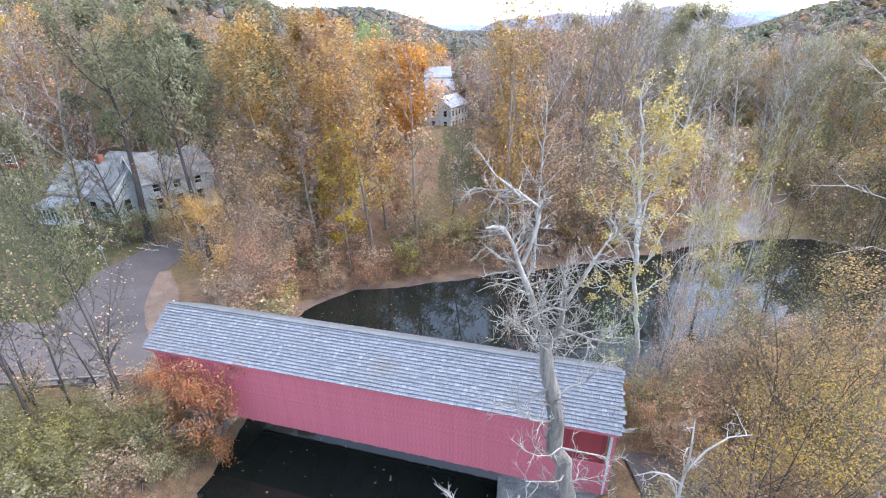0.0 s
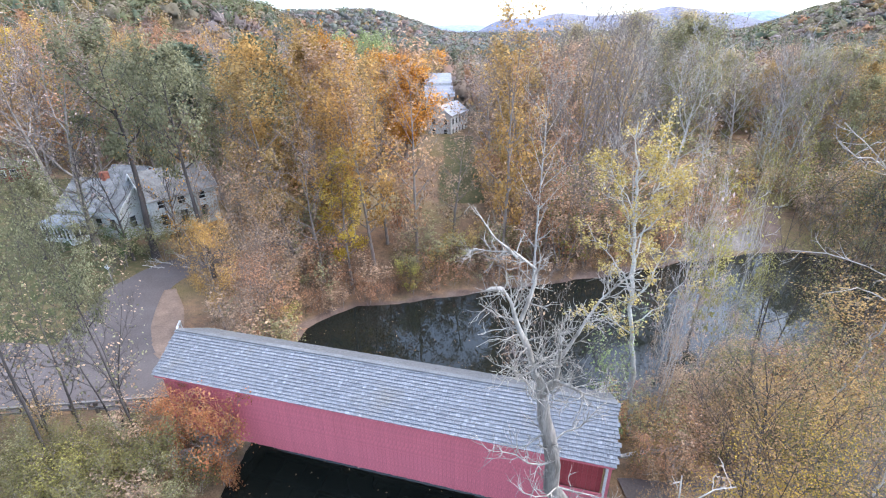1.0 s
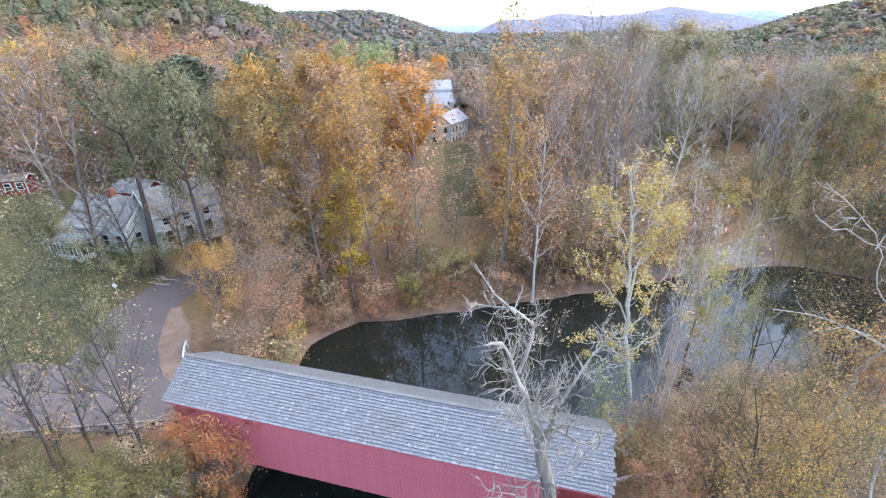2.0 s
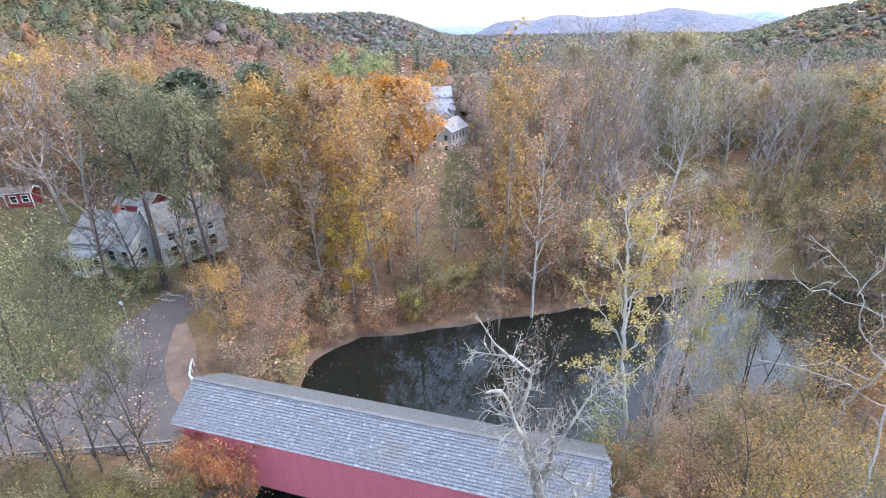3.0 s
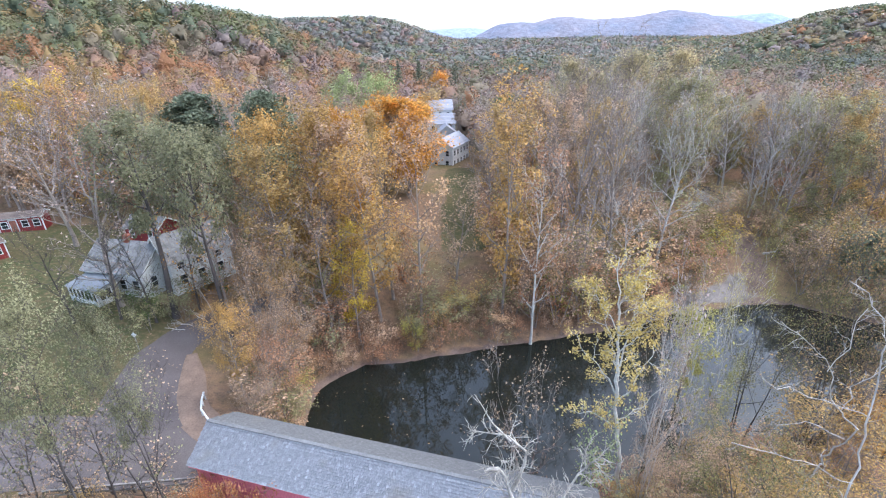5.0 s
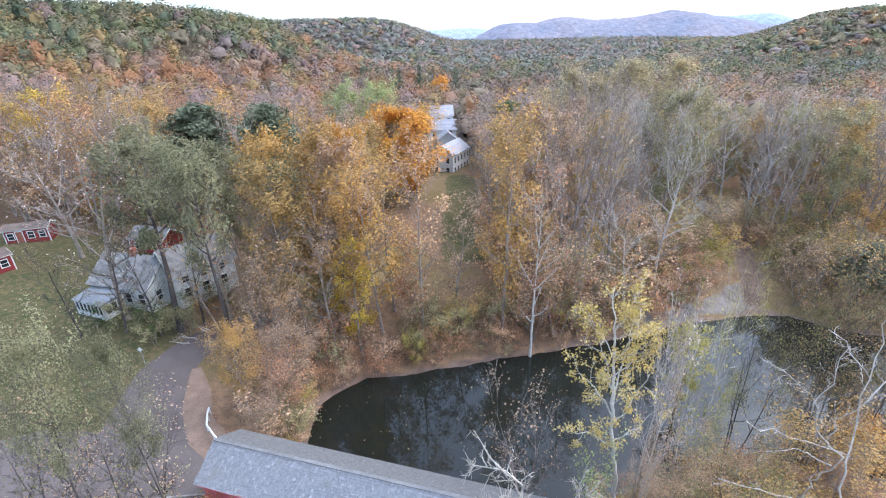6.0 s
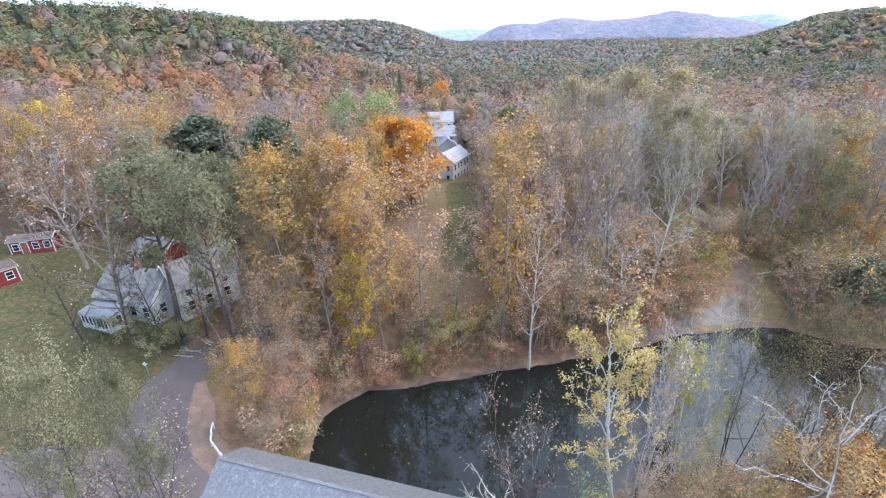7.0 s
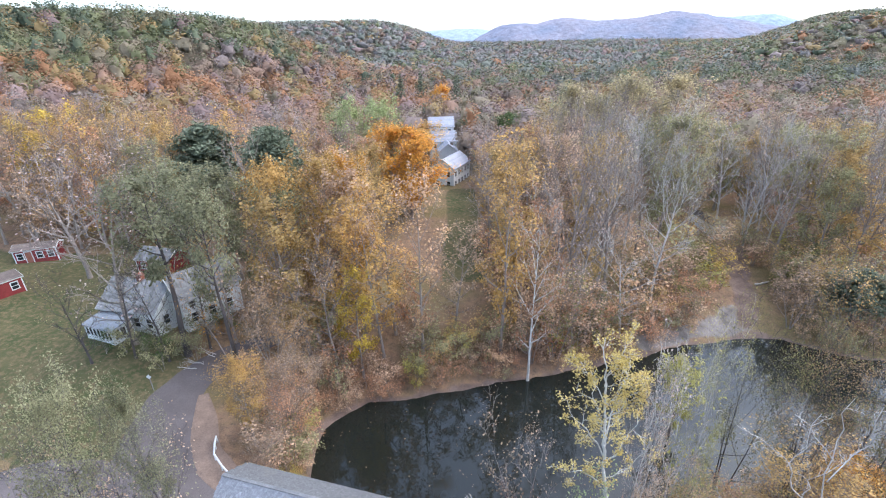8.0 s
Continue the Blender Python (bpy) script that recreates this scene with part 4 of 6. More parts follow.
def joined(name, kinds, spots, label, category):
    """Many small trees that nobody could count, in one mesh; spots: x, y, top above the ground, width, leaf, variant."""
    leaf_names = sorted({q[4] for q in spots})
    mats = [BARK] + [LEAF[k] for k in leaf_names]
    vs, fs, ms, n = [], [], [], 0
    cache = {}
    for x, y, h, wd, lf, vr in spots:
        if vr not in cache:
            data = []
            for me in shape(kinds, vr):
                a = np.empty(len(me.vertices) * 3)
                me.vertices.foreach_get("co", a)
                q = np.empty(len(me.polygons) * 4, dtype=np.int32)
                me.polygons.foreach_get("vertices", q)
                data.append((a.reshape(-1, 3), q.reshape(-1, 4)))
            cache[vr] = data
        H, R = NOMINAL[kinds]
        t = place_rng.uniform(0, 6.28)
        rot = np.array([(math.cos(t), -math.sin(t), 0), (math.sin(t), math.cos(t), 0), (0, 0, 1)])
        sc = np.array([wd / (2 * R), wd / (2 * R), h / H])
        for i, (a, q) in enumerate(cache[vr]):
            vs.append((a * sc) @ rot.T + np.array([x, y, spot(x, y)]))
            fs.append(q + n)
            ms.append(np.full(len(q), 0 if i == 0 else 1 + leaf_names.index(lf)))
            n += len(a)
    ob = new(name, mesh_of(name, np.concatenate(vs), np.concatenate(fs), mats, np.concatenate(ms)))
    return tagged(ob, label, category, kind="stuff")


# ---------------------------------------------------------------- the trees that stand out
W = "woods round the river"
plant("full", -8.2, 104, 25.6, 19.0, "orange", "rounded orange maple in full autumn colour", "maple_tree", variant=0)
plant("broad", -17.5, 60, 28.4, 14, "gold", "tall golden orange maple on the far bank", "maple_tree", variant=0)
plant("broad", -23.5, 62, 28.3, 12, "gold", "golden maple with thinning leaves on the far bank", "maple_tree", variant=1)
plant("broad", -13.5, 62, 27.8, 9, "orange", "maple with orange tinted top", "maple_tree", variant=2)
plant("sparse", -3.4, 54.0, 27.2, 9.5, "tan", "half-bare sycamore with pale tan leaves", "sycamore_tree", variant=0)
plant("sparse", 1.2, 57.5, 19.5, 8, "brown", "half-bare young sycamore on the far bank", "sycamore_tree", variant=3)
plant("sparse", -7.6, 57, 25.5, 8.5, "gold", "half-bare golden tree on the far bank", "sycamore_tree", variant=1)
plant("sparse", 7.9, 54.5, 30.6, 9.5, "gold", "tall sycamore with pale tan leaves", "sycamore_tree", variant=2)
plant("tall", 12.2, 64, 26, 7.5, "gold", "thin golden tree on the far bank", "tree", variant=0)
plant("sparse", 11.3, 50.5, 25.5, 7, "russet", "slender tree with rusty leaves at the water", "tree", variant=3, bark=BIRCH_BARK)
plant("bare", 18.5, 62, 32.2, 10, "mauve", "tall bare grey tree", "tree", variant=0)
plant("bare", 20, 60, 26, 10, "mauve", "leafless grey tree on the far bank", "tree", variant=1)
plant("bare", 26, 66, 27, 11, "brown", "leafless tree with a few brown leaves", "tree", variant=2)
plant("bare", 63, 88, 24.5, 9, "mauve", "pale bare tree leaning by the track", "tree", variant=3, bark=PALE_BARK)
plant("tall", -11.5, 50, 17, 5.5, "yellow", "yellow tree at the far shore", "tree", variant=1)
plant("tall", -14.5, 54, 22, 7, "gold", "golden tree on the far bank", "tree", variant=2)
plant("nearleafy", -21.2, 37.0, 13.6, 5.6, "gold", "small golden tree beside the road", "tree", variant=0)
plant("highnear", -25.6, 21.2, 24.2, 5.2, "sage", "grey green tree with thin foliage by the guard rail", "tree", variant=0, bark=DARK_BARK)
plant("highnear", -20.2, 22.2, 22.4, 4.2, "sage", "slender tree with thin green leaves by the guard rail", "tree", variant=1, bark=DARK_BARK)
plant("pine", -31.8, 83, 30.6, 12.5, "pine", "dark blue green pine in the woods", "pine_tree", variant=0)
plant("pine", -49.8, 94, 29.5, 15, "pine", "dark green pine behind the lawn", "pine_tree", variant=1)
plant("bare", -62, 70, 26, 15, "mauve", "broad bare grey tree at the lawn", "tree", variant=0)
plant("leafy", -36.5, 72.0, 23.5, 13, "sage", "grey green tree beside the house", "tree", variant=1)
plant("leafy", -43.8, 70.5, 25.0, 13, "sage", "grey green tree behind the house", "tree", variant=0)
plant("high", -35.2, 50.4, 28.8, 12, "sage", "grey green dark trunked tree before the white house", "tree", variant=0, bark=DARK_BARK)
plant("high", -27.0, 47.5, 27.6, 8.5, "sage", "grey green tree beside the lane", "tree", variant=1, bark=DARK_BARK)
plant("bare", -42.6, 51.4, 27.8, 14, "mauve", "broad bare grey tree before the house", "tree", variant=2)
plant("bare", -30.5, 54.5, 19, 8, "tan", "half-bare tree with tan leaves beside the lane", "tree", variant=1)
plant("clump", -23.2, 48.5, 15.5, 7.5, "brown", "thin brown leafed thicket beside the lane", "tree", variant=1)
plant("nearclump", -18.5, 40.5, 10.5, 7, "brown", "brown leafed thicket on the bank", "tree", variant=0)
plant("nearclump", -19.5, 45, 13.5, 7.5, "rust", "rusty leafed thicket on the bank", "tree", variant=1)
plant("nearclump", -17.2, 36.5, 9.5, 5, "russet", "russet leafed young tree on the bank", "tree", variant=0)
plant("nearclump", -18.2, 33.2, 8.0, 4.5, "brown", "brown leafed young tree behind the bridge", "tree", variant=1)
plant("bare", -24.5, 55, 18, 9, "russet", "half-bare tree with russet leaves on the bank", "tree", variant=2)
plant("sapling", -29.5, 50, 17.5, 6, "orange", "small half-bare tree with orange leaves", "tree", variant=1)
plant("tall", 26.5, 40.5, 12, 5, "lime", "small yellow green willow at the water", "tree", variant=0, z=0.3)
plant("sapling", 19.8, 28.5, 18.2, 5, "lime", "pale slender birch with few leaves", "birch_tree", variant=2, bark=PALE_BARK)
plant("twiggy", 26.4, 31.0, 19.3, 7.5, "moss", "many-stemmed dark tree with few olive leaves", "tree", variant=0, bark=DARK_BARK)
plant("twiggy", 31.5, 29.5, 19.2, 8.5, "moss", "many-stemmed dark tree with thin olive leaves", "tree", variant=1, bark=DARK_BARK)
plant("twiggy", 36.5, 30.0, 17.8, 8.5, "rust", "many-stemmed bare tree with brown leaves", "tree", variant=2, bark=DARK_BARK)
plant("close", 30.8, 28.4, 19.6, 7.5, "rust", "brown leafed many-stemmed tree by the river", "tree", variant=1, bark=DARK_BARK)
plant("close", 38.5, 29.0, 17.0, 8, "moss", "olive leafed many-stemmed tree by the river", "tree", variant=0, bark=DARK_BARK)
plant("twiggy", 43.5, 30.5, 16.5, 8, "rust", "many-stemmed bare tree with rusty leaves", "tree", variant=0)
plant("twiggy", 21.2, 28.8, 19.4, 4.2, "lime", "slender tree with yellow green leaves at its top", "tree", variant=2, bark=PALE_BARK)
for i, (x, y, top, w, lf) in enumerate([(12.4, 53.4, 10.5, 7, "brown"), (15.6, 54.2, 12.5, 8, "moss"), (19.4, 55.4, 11.0, 8, "brown"), (22.8, 56.6, 9.5, 7, "moss")]):
    plant("clump", x, y, top, w, lf, ("brown", "dark olive")[i % 2] + " willow thicket hanging over the far shore", "tree", "willows on the far shore", variant=i % 3)
for i, (x, y, h, w, lf) in enumerate([(33.0, 61.5, 4.5, 5, "russet"), (36.5, 63.5, 4.0, 5, "ochre"), (39.5, 65.5, 4.5, 5.5, "moss"), (43.0, 66.5, 3.6, 4.5, "russet"), (46.0, 69.0, 5.0, 5.5, "lime"),
                                      (49.0, 71.0, 5.5, 5, "ochre"), (42.0, 71.0, 6.0, 6, "brown"), (37.0, 69.0, 6.5, 6, "brown"), (46.5, 74.5, 6.0, 6, "moss"), (51.0, 76.5, 5.5, 5, "yellow"), (31.0, 66.0, 6.0, 6, "moss"),
                                      (58.5, 69.0, 4.0, 5, "brown"), (61.5, 71.5, 5.5, 6, "moss"), (64.0, 76.0, 5.0, 6, "ochre"), (66.5, 69.0, 6.0, 6, "lime"), (60.5, 80.5, 4.5, 5, "brown"), (57.5, 66.0, 3.0, 4, "tan"), (68.5, 81.0, 6, 6, "moss")]):
    plant("under", x, y, spot(x, y) + h, w, lf, {"russet": "russet", "ochre": "ochre", "moss": "dark olive", "lime": "yellow green", "brown": "brown", "yellow": "yellow", "tan": "tan"}[lf] + " leafed bush beside the gravel track", "bush", "bushes beside the track", category="bush")
for i, (x, y, top) in enumerate([(55.5, 61.5, 9.5), (59.5, 59.0, 10.5), (64.5, 57.2, 10), (70, 55.5, 10.5), (60.5, 64.5, 9), (66, 62, 11), (75.5, 54.5, 10)]):
    plant("clump", x, y, top, 7.5, ("brown", "ochre", "olive")[i % 3], ("brown", "ochre", "olive")[i % 3] + " leafed willow thicket beyond the water", "tree", "thickets beyond the water", variant=i % 3)
plant("pine", 63, 60, 11.5, 9, "pine", "low spreading dark pine", "pine_tree", variant=0)
plant("bare", 23.4, 38.5, 11.5, 4, "mauve", "small bleached bare tree in the shallows", "tree", variant=0, bark=PALE_BARK, z=0.1)
plant("sapling", 16.0, 27.0, 20.0, 4, "mauve", "slender bare tree on the near bank", "tree", variant=0, bark=PALE_BARK)
plant("sapling", 6.4, 27.5, 14.5, 5, "brown", "bare brown sapling behind the bridge", "tree", variant=1, z=0.6)
plant("leafy", -16.5, 119, 28.8, 13, "light", "pale green willow beyond the woods", "willow_tree", variant=0)
plant("leafy", -25.5, 120, 27.6, 13, "light", "pale green willow beyond the woods", "willow_tree", variant=1)
plant("spruce", 7.2, 258, 29, 9, "pine", "dark pointed spruce beyond the farmhouse", "spruce_tree", variant=0)
plant("spruce", -22, 245, 31, 9, "pine", "dark pointed spruce beyond the farmhouse", "spruce_tree", variant=0)
plant("spruce", -12, 252, 32, 8, "pine", "dark pointed spruce beyond the farmhouse", "spruce_tree", variant=0)
plant("full", -1.6, 241, 24, 10, "orange", "small orange maple beyond the farmhouse", "maple_tree", variant=1)
plant("full", 22, 168, 20, 11, "green", "rounded dark green tree by the white house", "tree", variant=0)
plant("dome", 50.0, 130, 33.4, 23, "haze", "large spreading pale olive tree", "tree", variant=0)
plant("dome", 63.0, 128, 33.0, 20, "haze", "large spreading pale olive tree", "tree", variant=1)
plant("dome", 36.0, 132, 31.0, 18, "haze", "large spreading tree with ochre haze", "tree", variant=1)
plant("dome", 40.5, 80, 30.2, 13, "olive", "spreading olive tree by the track", "tree", variant=0)
plant("broad", 77, 90, 25.5, 15, "olive", "olive brown tree beyond the track", "tree", variant=0)
plant("broad", -85, 100, 30.8, 16, "yellow", "golden yellow maple behind the lawn", "maple_tree", variant=0)
plant("broad", 55, 146, 31, 20, "haze", "large pale olive tree beyond the track", "tree", variant=1)
plant("broad", 40, 135, 28, 17, "haze", "large pale olive tree beyond the meadow", "tree", variant=0)
plant("bare", 52, 108, 27, 12, "mauve", "tall pale bare tree by the shed", "tree", variant=1, bark=PALE_BARK)
for kd, x, y, top, wd, lf, lb in [("bare", 64.5, 101, 24, 11, "mauve", "bare grey tree behind the shed"), ("broad", 67, 107, 25, 13, "olive", "olive brown tree behind the shed"),
                                  ("bare", 55.5, 104.5, 24, 11, "brown", "half-bare brown tree behind the shed"), ("broad", 60, 109, 25, 14, "haze", "pale olive tree behind the shed"),
                                  ("clump", 57, 85.5, 9.5, 7.5, "ochre", "ochre leafed thicket before the shed"),
                                  ("clump", 60.5, 86.5, 8.5, 6.5, "olive", "olive leafed thicket before the shed"), ("clump", 53, 82, 10, 7, "olive", "olive leafed thicket before the shed"),
                                  ("bare", 65.5, 92.5, 20, 8, "tan", "half-bare tree beside the shed")]:
    plant(kd, x, y, top, wd, lf, lb, "tree", "trees round the shed", bark=PALE_BARK if kd == "bare" else None)
# near the camera, on the road's side
plant("close", 12.4, 12.0, 15.0, 7.0, "rust", "dark-stemmed tree with rusty leaves over the road", "tree", variant=0, bark=DARK_BARK)
plant("close", 19.0, 14.2, 14.6, 8.0, "moss", "olive brown tree beside the road", "tree", variant=0)
plant("close", 13.6, 13.4, 10.4, 6.5, "yellow", "golden yellow tree beside the road", "tree", variant=0)
plant("close", 17.0, 14.6, 11.8, 5.0, "yellow", "golden yellow tree beside the road", "tree", variant=1)
plant("close", 22.5, 17.0, 11.4, 7.0, "gold", "golden tree beside the road", "tree", variant=0)
plant("close", 16.8, 20.0, 8.6, 5.5, "rust", "rusty leafed tree beside the log", "tree", variant=1, bark=DARK_BARK)
plant("close", 24.0, 20.5, 8.4, 6.0, "ochre", "ochre leafed tree beside the road", "tree", variant=0)
plant("twiggy", 29.5, 24.5, 8.6, 7.0, "russet", "russet leafed tree beside the road", "tree", variant=1)
plant("twiggy", 13.6, 19.4, 7.4, 5.5, "russet", "thin russet thicket at the bridge's end", "tree", variant=0)
plant("twiggy", 17.7, 17.4, 15.2, 9.0, "moss", "dark crooked tree with thin olive leaves beside the road", "tree", variant=1, bark=DARK_BARK)
plant("twiggy", 10.2, 14.0, 9.5, 5.0, "rust", "thin rusty thicket beside the bridge", "tree", variant=2)
plant("twiggy", 17.5, 22.5, 9.5, 7, "brown", "brown leafed thicket by the river", "tree", variant=1)
plant("twiggy", 23, 25.5, 9.0, 7, "tan", "rusty leafed thicket by the river", "tree", variant=0)
plant("twiggy", 14.2, 23.2, 18.8, 3.6, "brown", "slender bleached bare tree beside the birch", "tree", variant=0, bark=PALE_BARK)
plant("nearclump", 29, 24, 12, 9, "ochre", "ochre leafed thicket by the road", "tree", variant=0)
plant("nearleafy", 35.5, 28.5, 9.0, 5.5, "orange", "low orange leafed tree by the road", "tree", variant=0)
plant("nearleafy", 40, 21, 12, 9, "gold", "golden tree beside the road", "tree", variant=0)
plant("redshrub", -15.9, 22.5, 7.1, 4.6, "red", "red and orange shrub before the bridge's wall", "shrub", variant=0, category="shrub")
plant("redshrub", -18.6, 23.2, 7.6, 3.8, "red", "red and orange shrub before the bridge's wall", "shrub", variant=0, category="shrub")
plant("nearbrush", 11.6, 24.4, 7.2, 4.2, "light", "bright green bush at the bridge's end", "shrub", variant=2, category="shrub")
for i, (x, y, top) in enumerate([(-21.9, 24.4, 14.5), (-23.0, 24.2, 15.0), (-26.2, 24.4, 17), (-29.0, 24.6, 16.5), (-32.5, 24.6, 16), (-27.5, 23.4, 13)]):
    plant("sapling", x, y, top, 4.6, ("sage", "brown")[i % 2], "slender half-bare tree beside the guard rail", "tree", group="trees along the guard rail", variant=i % 3, bark=DARK_BARK)

# bare trees and bushes before the white house
for x, y, top in [(-41, 48.6, 19), (-36.8, 48.8, 18.5), (-33.2, 52.4, 18), (-45.5, 47.0, 17)]:
    plant("bare", x, y, top, 6.5, "olive", "half-bare dark tree before the white house", "tree", "trees before the house", bark=DARK_BARK)
for i, (x, y, h) in enumerate([(-45.0, 48.9, 2.6), (-42.6, 49.6, 3.4), (-40.4, 49.9, 2.8), (-38.0, 49.4, 3.6), (-35.6, 50.6, 4.0), (-34.0, 54.5, 4.2), (-32.5, 56.5, 3.6), (-36.6, 47.2, 3.0), (-33.8, 49.8, 3.4)]):
    plant("shrub", x, y, spot(x, y) + h, h * 1.25, ("green", "olive", "sage")[i % 3], "green bush before the white house", "shrub", "bushes before the house", category="shrub")

# ---------------------------------------------------------------- the rest of the near woods
SORTS = [("tall", "brown", "brown leafed tree", 20, 24, 8), ("tall", "ochre", "ochre leafed tree", 19, 24, 8.5), ("sparse", "russet", "half-bare tree with russet leaves", 19, 24, 9),
         ("bare", "mauve", "leafless grey tree", 18, 24, 9), ("bare", "brown", "leafless tree with brown leaves", 17, 23, 9.5), ("broad", "olive", "olive green tree", 17, 22, 11),
         ("broad", "ochre", "ochre brown tree", 17, 22, 11), ("sparse", "gold", "half-bare golden tree", 19, 24, 9), ("bare", "olive", "half-bare olive tree", 18, 23, 9)]


def free(x, y, gap):
    if y < 43 or x * x + y * y < 40 ** 2:
        return False
    if float(river_distance(np.array([x]), np.array([y]))[0]) < 2.0:
        return False
    if -60 < x < -27 and 40 < y < 68:            # house and its garden
        return False
    if -100 < x < -40 and 40 < y < 80:           # lawn
        return False
    if -36 < x < -20 and y < 52:                 # road
        return False
    if -0.035 * y - 3 < x < 0.058 * y + 3 and 60 < y < 215:  # grass before the white house
        return False
    if -5 < x - (50 + (y - 64) * 0.42) < 5.5 and 58 < y < 112:
        return False
    if -0.5 < x < 8.5 and y < 72:               # the gap that the river mirrors
        return False
    if -0.17 * y < x < 0.01 * y and 62 < y < 104:       # before the orange maple
        return False
    if 0.58 * y < x < 0.64 * y and 80 < y < 96:  # the view of the shed
        return False
    if 38 < x < 64 and 82 < y < 103:
        return False
    if -0.62 * y < x < -0.43 * y and 76 < y < 95 or -0.48 * y < x < -0.29 * y and 71 < y < 84:   # before the pines
        return False
    if 36 < x < 62 and 52 < y < 74:              # gravel bar
        return False
    return all((x - a) ** 2 + (y - b) ** 2 > (gap + 0.45 * r) ** 2 for a, b, r in planted)


scatter = np.random.default_rng(5)
count = 0
for _ in range(6000):
    if count >= 195:
        break
    y = scatter.uniform(46, 118)
    x = scatter.uniform(-1.02 * y - 6, 1.02 * y + 6)
    if not free(x, y, 2.1):
        continue
    if -7 < x < 17 and y < 82 and scatter.uniform() < 0.6:    # the open bank, where the sky shows between the stems
        continue
    p = np.array([3, 3, 3, 3, 3, 1, 2, 2, 2], float)
    if 5 < x < 32 and y < 82:
        p = np.array([1.2, 0.8, 1.5, 5, 7, 0, 0.5, 0.4, 2], float)
    elif x > 25:
        p = np.array([2, 2, 1, 9, 4, 3, 2, 0.5, 4], float)
    elif x < -15 and y > 75:
        p = np.array([3, 3, 4, 4, 4, 1, 3, 3, 1], float)
    kd, lf, lb, lo, hi, wd = SORTS[scatter.choice(len(SORTS), p=p / p.sum())]
    z0 = spot(x, y)
    edge = float(river_distance(np.array([x]), np.array([y]))[0])
    h = scatter.uniform(lo, hi) * (0.72 if edge < 6 else 1.0) * (0.9 if y > 100 else 1)
    pale = PALE_BARK if kd == "bare" and x > 0 and scatter.uniform() < 0.25 else None
    plant(kd, x, y, z0 + h, wd * scatter.uniform(0.85, 1.2), lf, lb + " in the riverside woods", "tree", W, bark=pale, z=z0)
    count += 1

# young trees under the tall ones
young, count = [], 0
for _ in range(6000):
    if count >= 110:
        break
    y = scatter.uniform(50, 112)
    x = scatter.uniform(-0.95 * y - 4, 1.0 * y + 6)
    if not free(x, y, 0.8):
        continue
    lf = ("brown", "ochre", "tan", "olive", "russet", "mauve")[scatter.choice(6, p=[0.25, 0.2, 0.15, 0.15, 0.15, 0.1])]
    young.append((x, y, scatter.uniform(5, 10), scatter.uniform(5, 9), lf, int(scatter.integers(0, 3))))
    planted.append((x, y, 1.0))
    count += 1
joined("undergrowth", "under", young, "thin young trees in brown and ochre leaf under the woods", "undergrowth")

# undergrowth along the banks
UNDER = [("brush", "brown", "bare brown brush", 3), ("brush", "olive", "olive green brush", 2), ("shrub", "ochre", "ochre leafed shrub", 1.5), ("brush", "russet", "rusty leafed brush", 2),
         ("shrub", "lime", "yellow green shrub", 1), ("shrub", "olive", "olive green shrub", 1.5), ("shrub", "tan", "tan leafed shrub", 1.5), ("brush", "moss", "yellow olive brush", 0.0)]
up = np.array([u[3] for u in UNDER])
low_spots = []


far_brush = []


def thicket(n, x0, x1, y0, y1, lo, hi, group, near=0.8, weights=None, far=99, into=None):
    made = 0
    w = up if weights is None else np.array(weights, float)
    for _ in range(n * 12):
        if made >= n:
            return
        x, y = scatter.uniform(x0, x1), scatter.uniform(y0, y1)
        d = float(river_distance(np.array([x]), np.array([y]))[0])
        if d < near or d > far or any((x - a) ** 2 + (y - b) ** 2 < 0.9 for a, b in low_spots):
            continue
        al, ac = (x + 13.84) * 0.9637 - (y - 22.91) * 0.267, (x + 13.84) * 0.267 + (y - 22.91) * 0.9637
        if -7.5 < al < 25.5 and -1.6 < ac < 7.4:
            continue
        if ROADS(x, y) < (3.6 if x < 0 else 2.3) or math.hypot((x - 49) / 8, (y - 65) / 7) < 1 or abs(x - (50 + (y - 64) * 0.42)) < 3.2 and y > 60:
            continue
        kd, lf, lb, _w = UNDER[scatter.choice(len(UNDER), p=w / w.sum())]
        h = scatter.uniform(lo, hi)
        low_spots.append((x, y))
        z0 = spot(x, y)
        if into is not None:
            into.append((x, y, h, h * scatter.uniform(1.1, 1.6), lf, int(scatter.integers(0, 3))))
            made += 1
            continue
        if y < 32:
            kd = "nearbrush"
        plant(kd, x, y, z0 + h, h * scatter.uniform(1.1, 1.6), lf, lb + " on the river bank", "shrub", group, z=z0, category="shrub")
        made += 1


ROAD_LINE = [np.array(q, float) for q in [(-60, 20), (-36, 29.5), (-30, 31.5), (-29.5, 36), (-31.5, 42), (-33, 48)]]
ROAD_RIGHT = [np.array(q, float) for q in [(9.5, 17.8), (16, 17.5), (24, 18.6), (34, 23.5), (44, 29), (60, 30)]]


def ROADS(x, y):
    best = 99.0
    p = np.array([x, y])
    for line in (ROAD_LINE, ROAD_RIGHT):
        for a, b in zip(line, line[1:]):
            t = max(0, min(1, (p - a) @ (b - a) / ((b - a) @ (b - a))))
            best = min(best, float(np.linalg.norm(p - a - t * (b - a))))
    return best


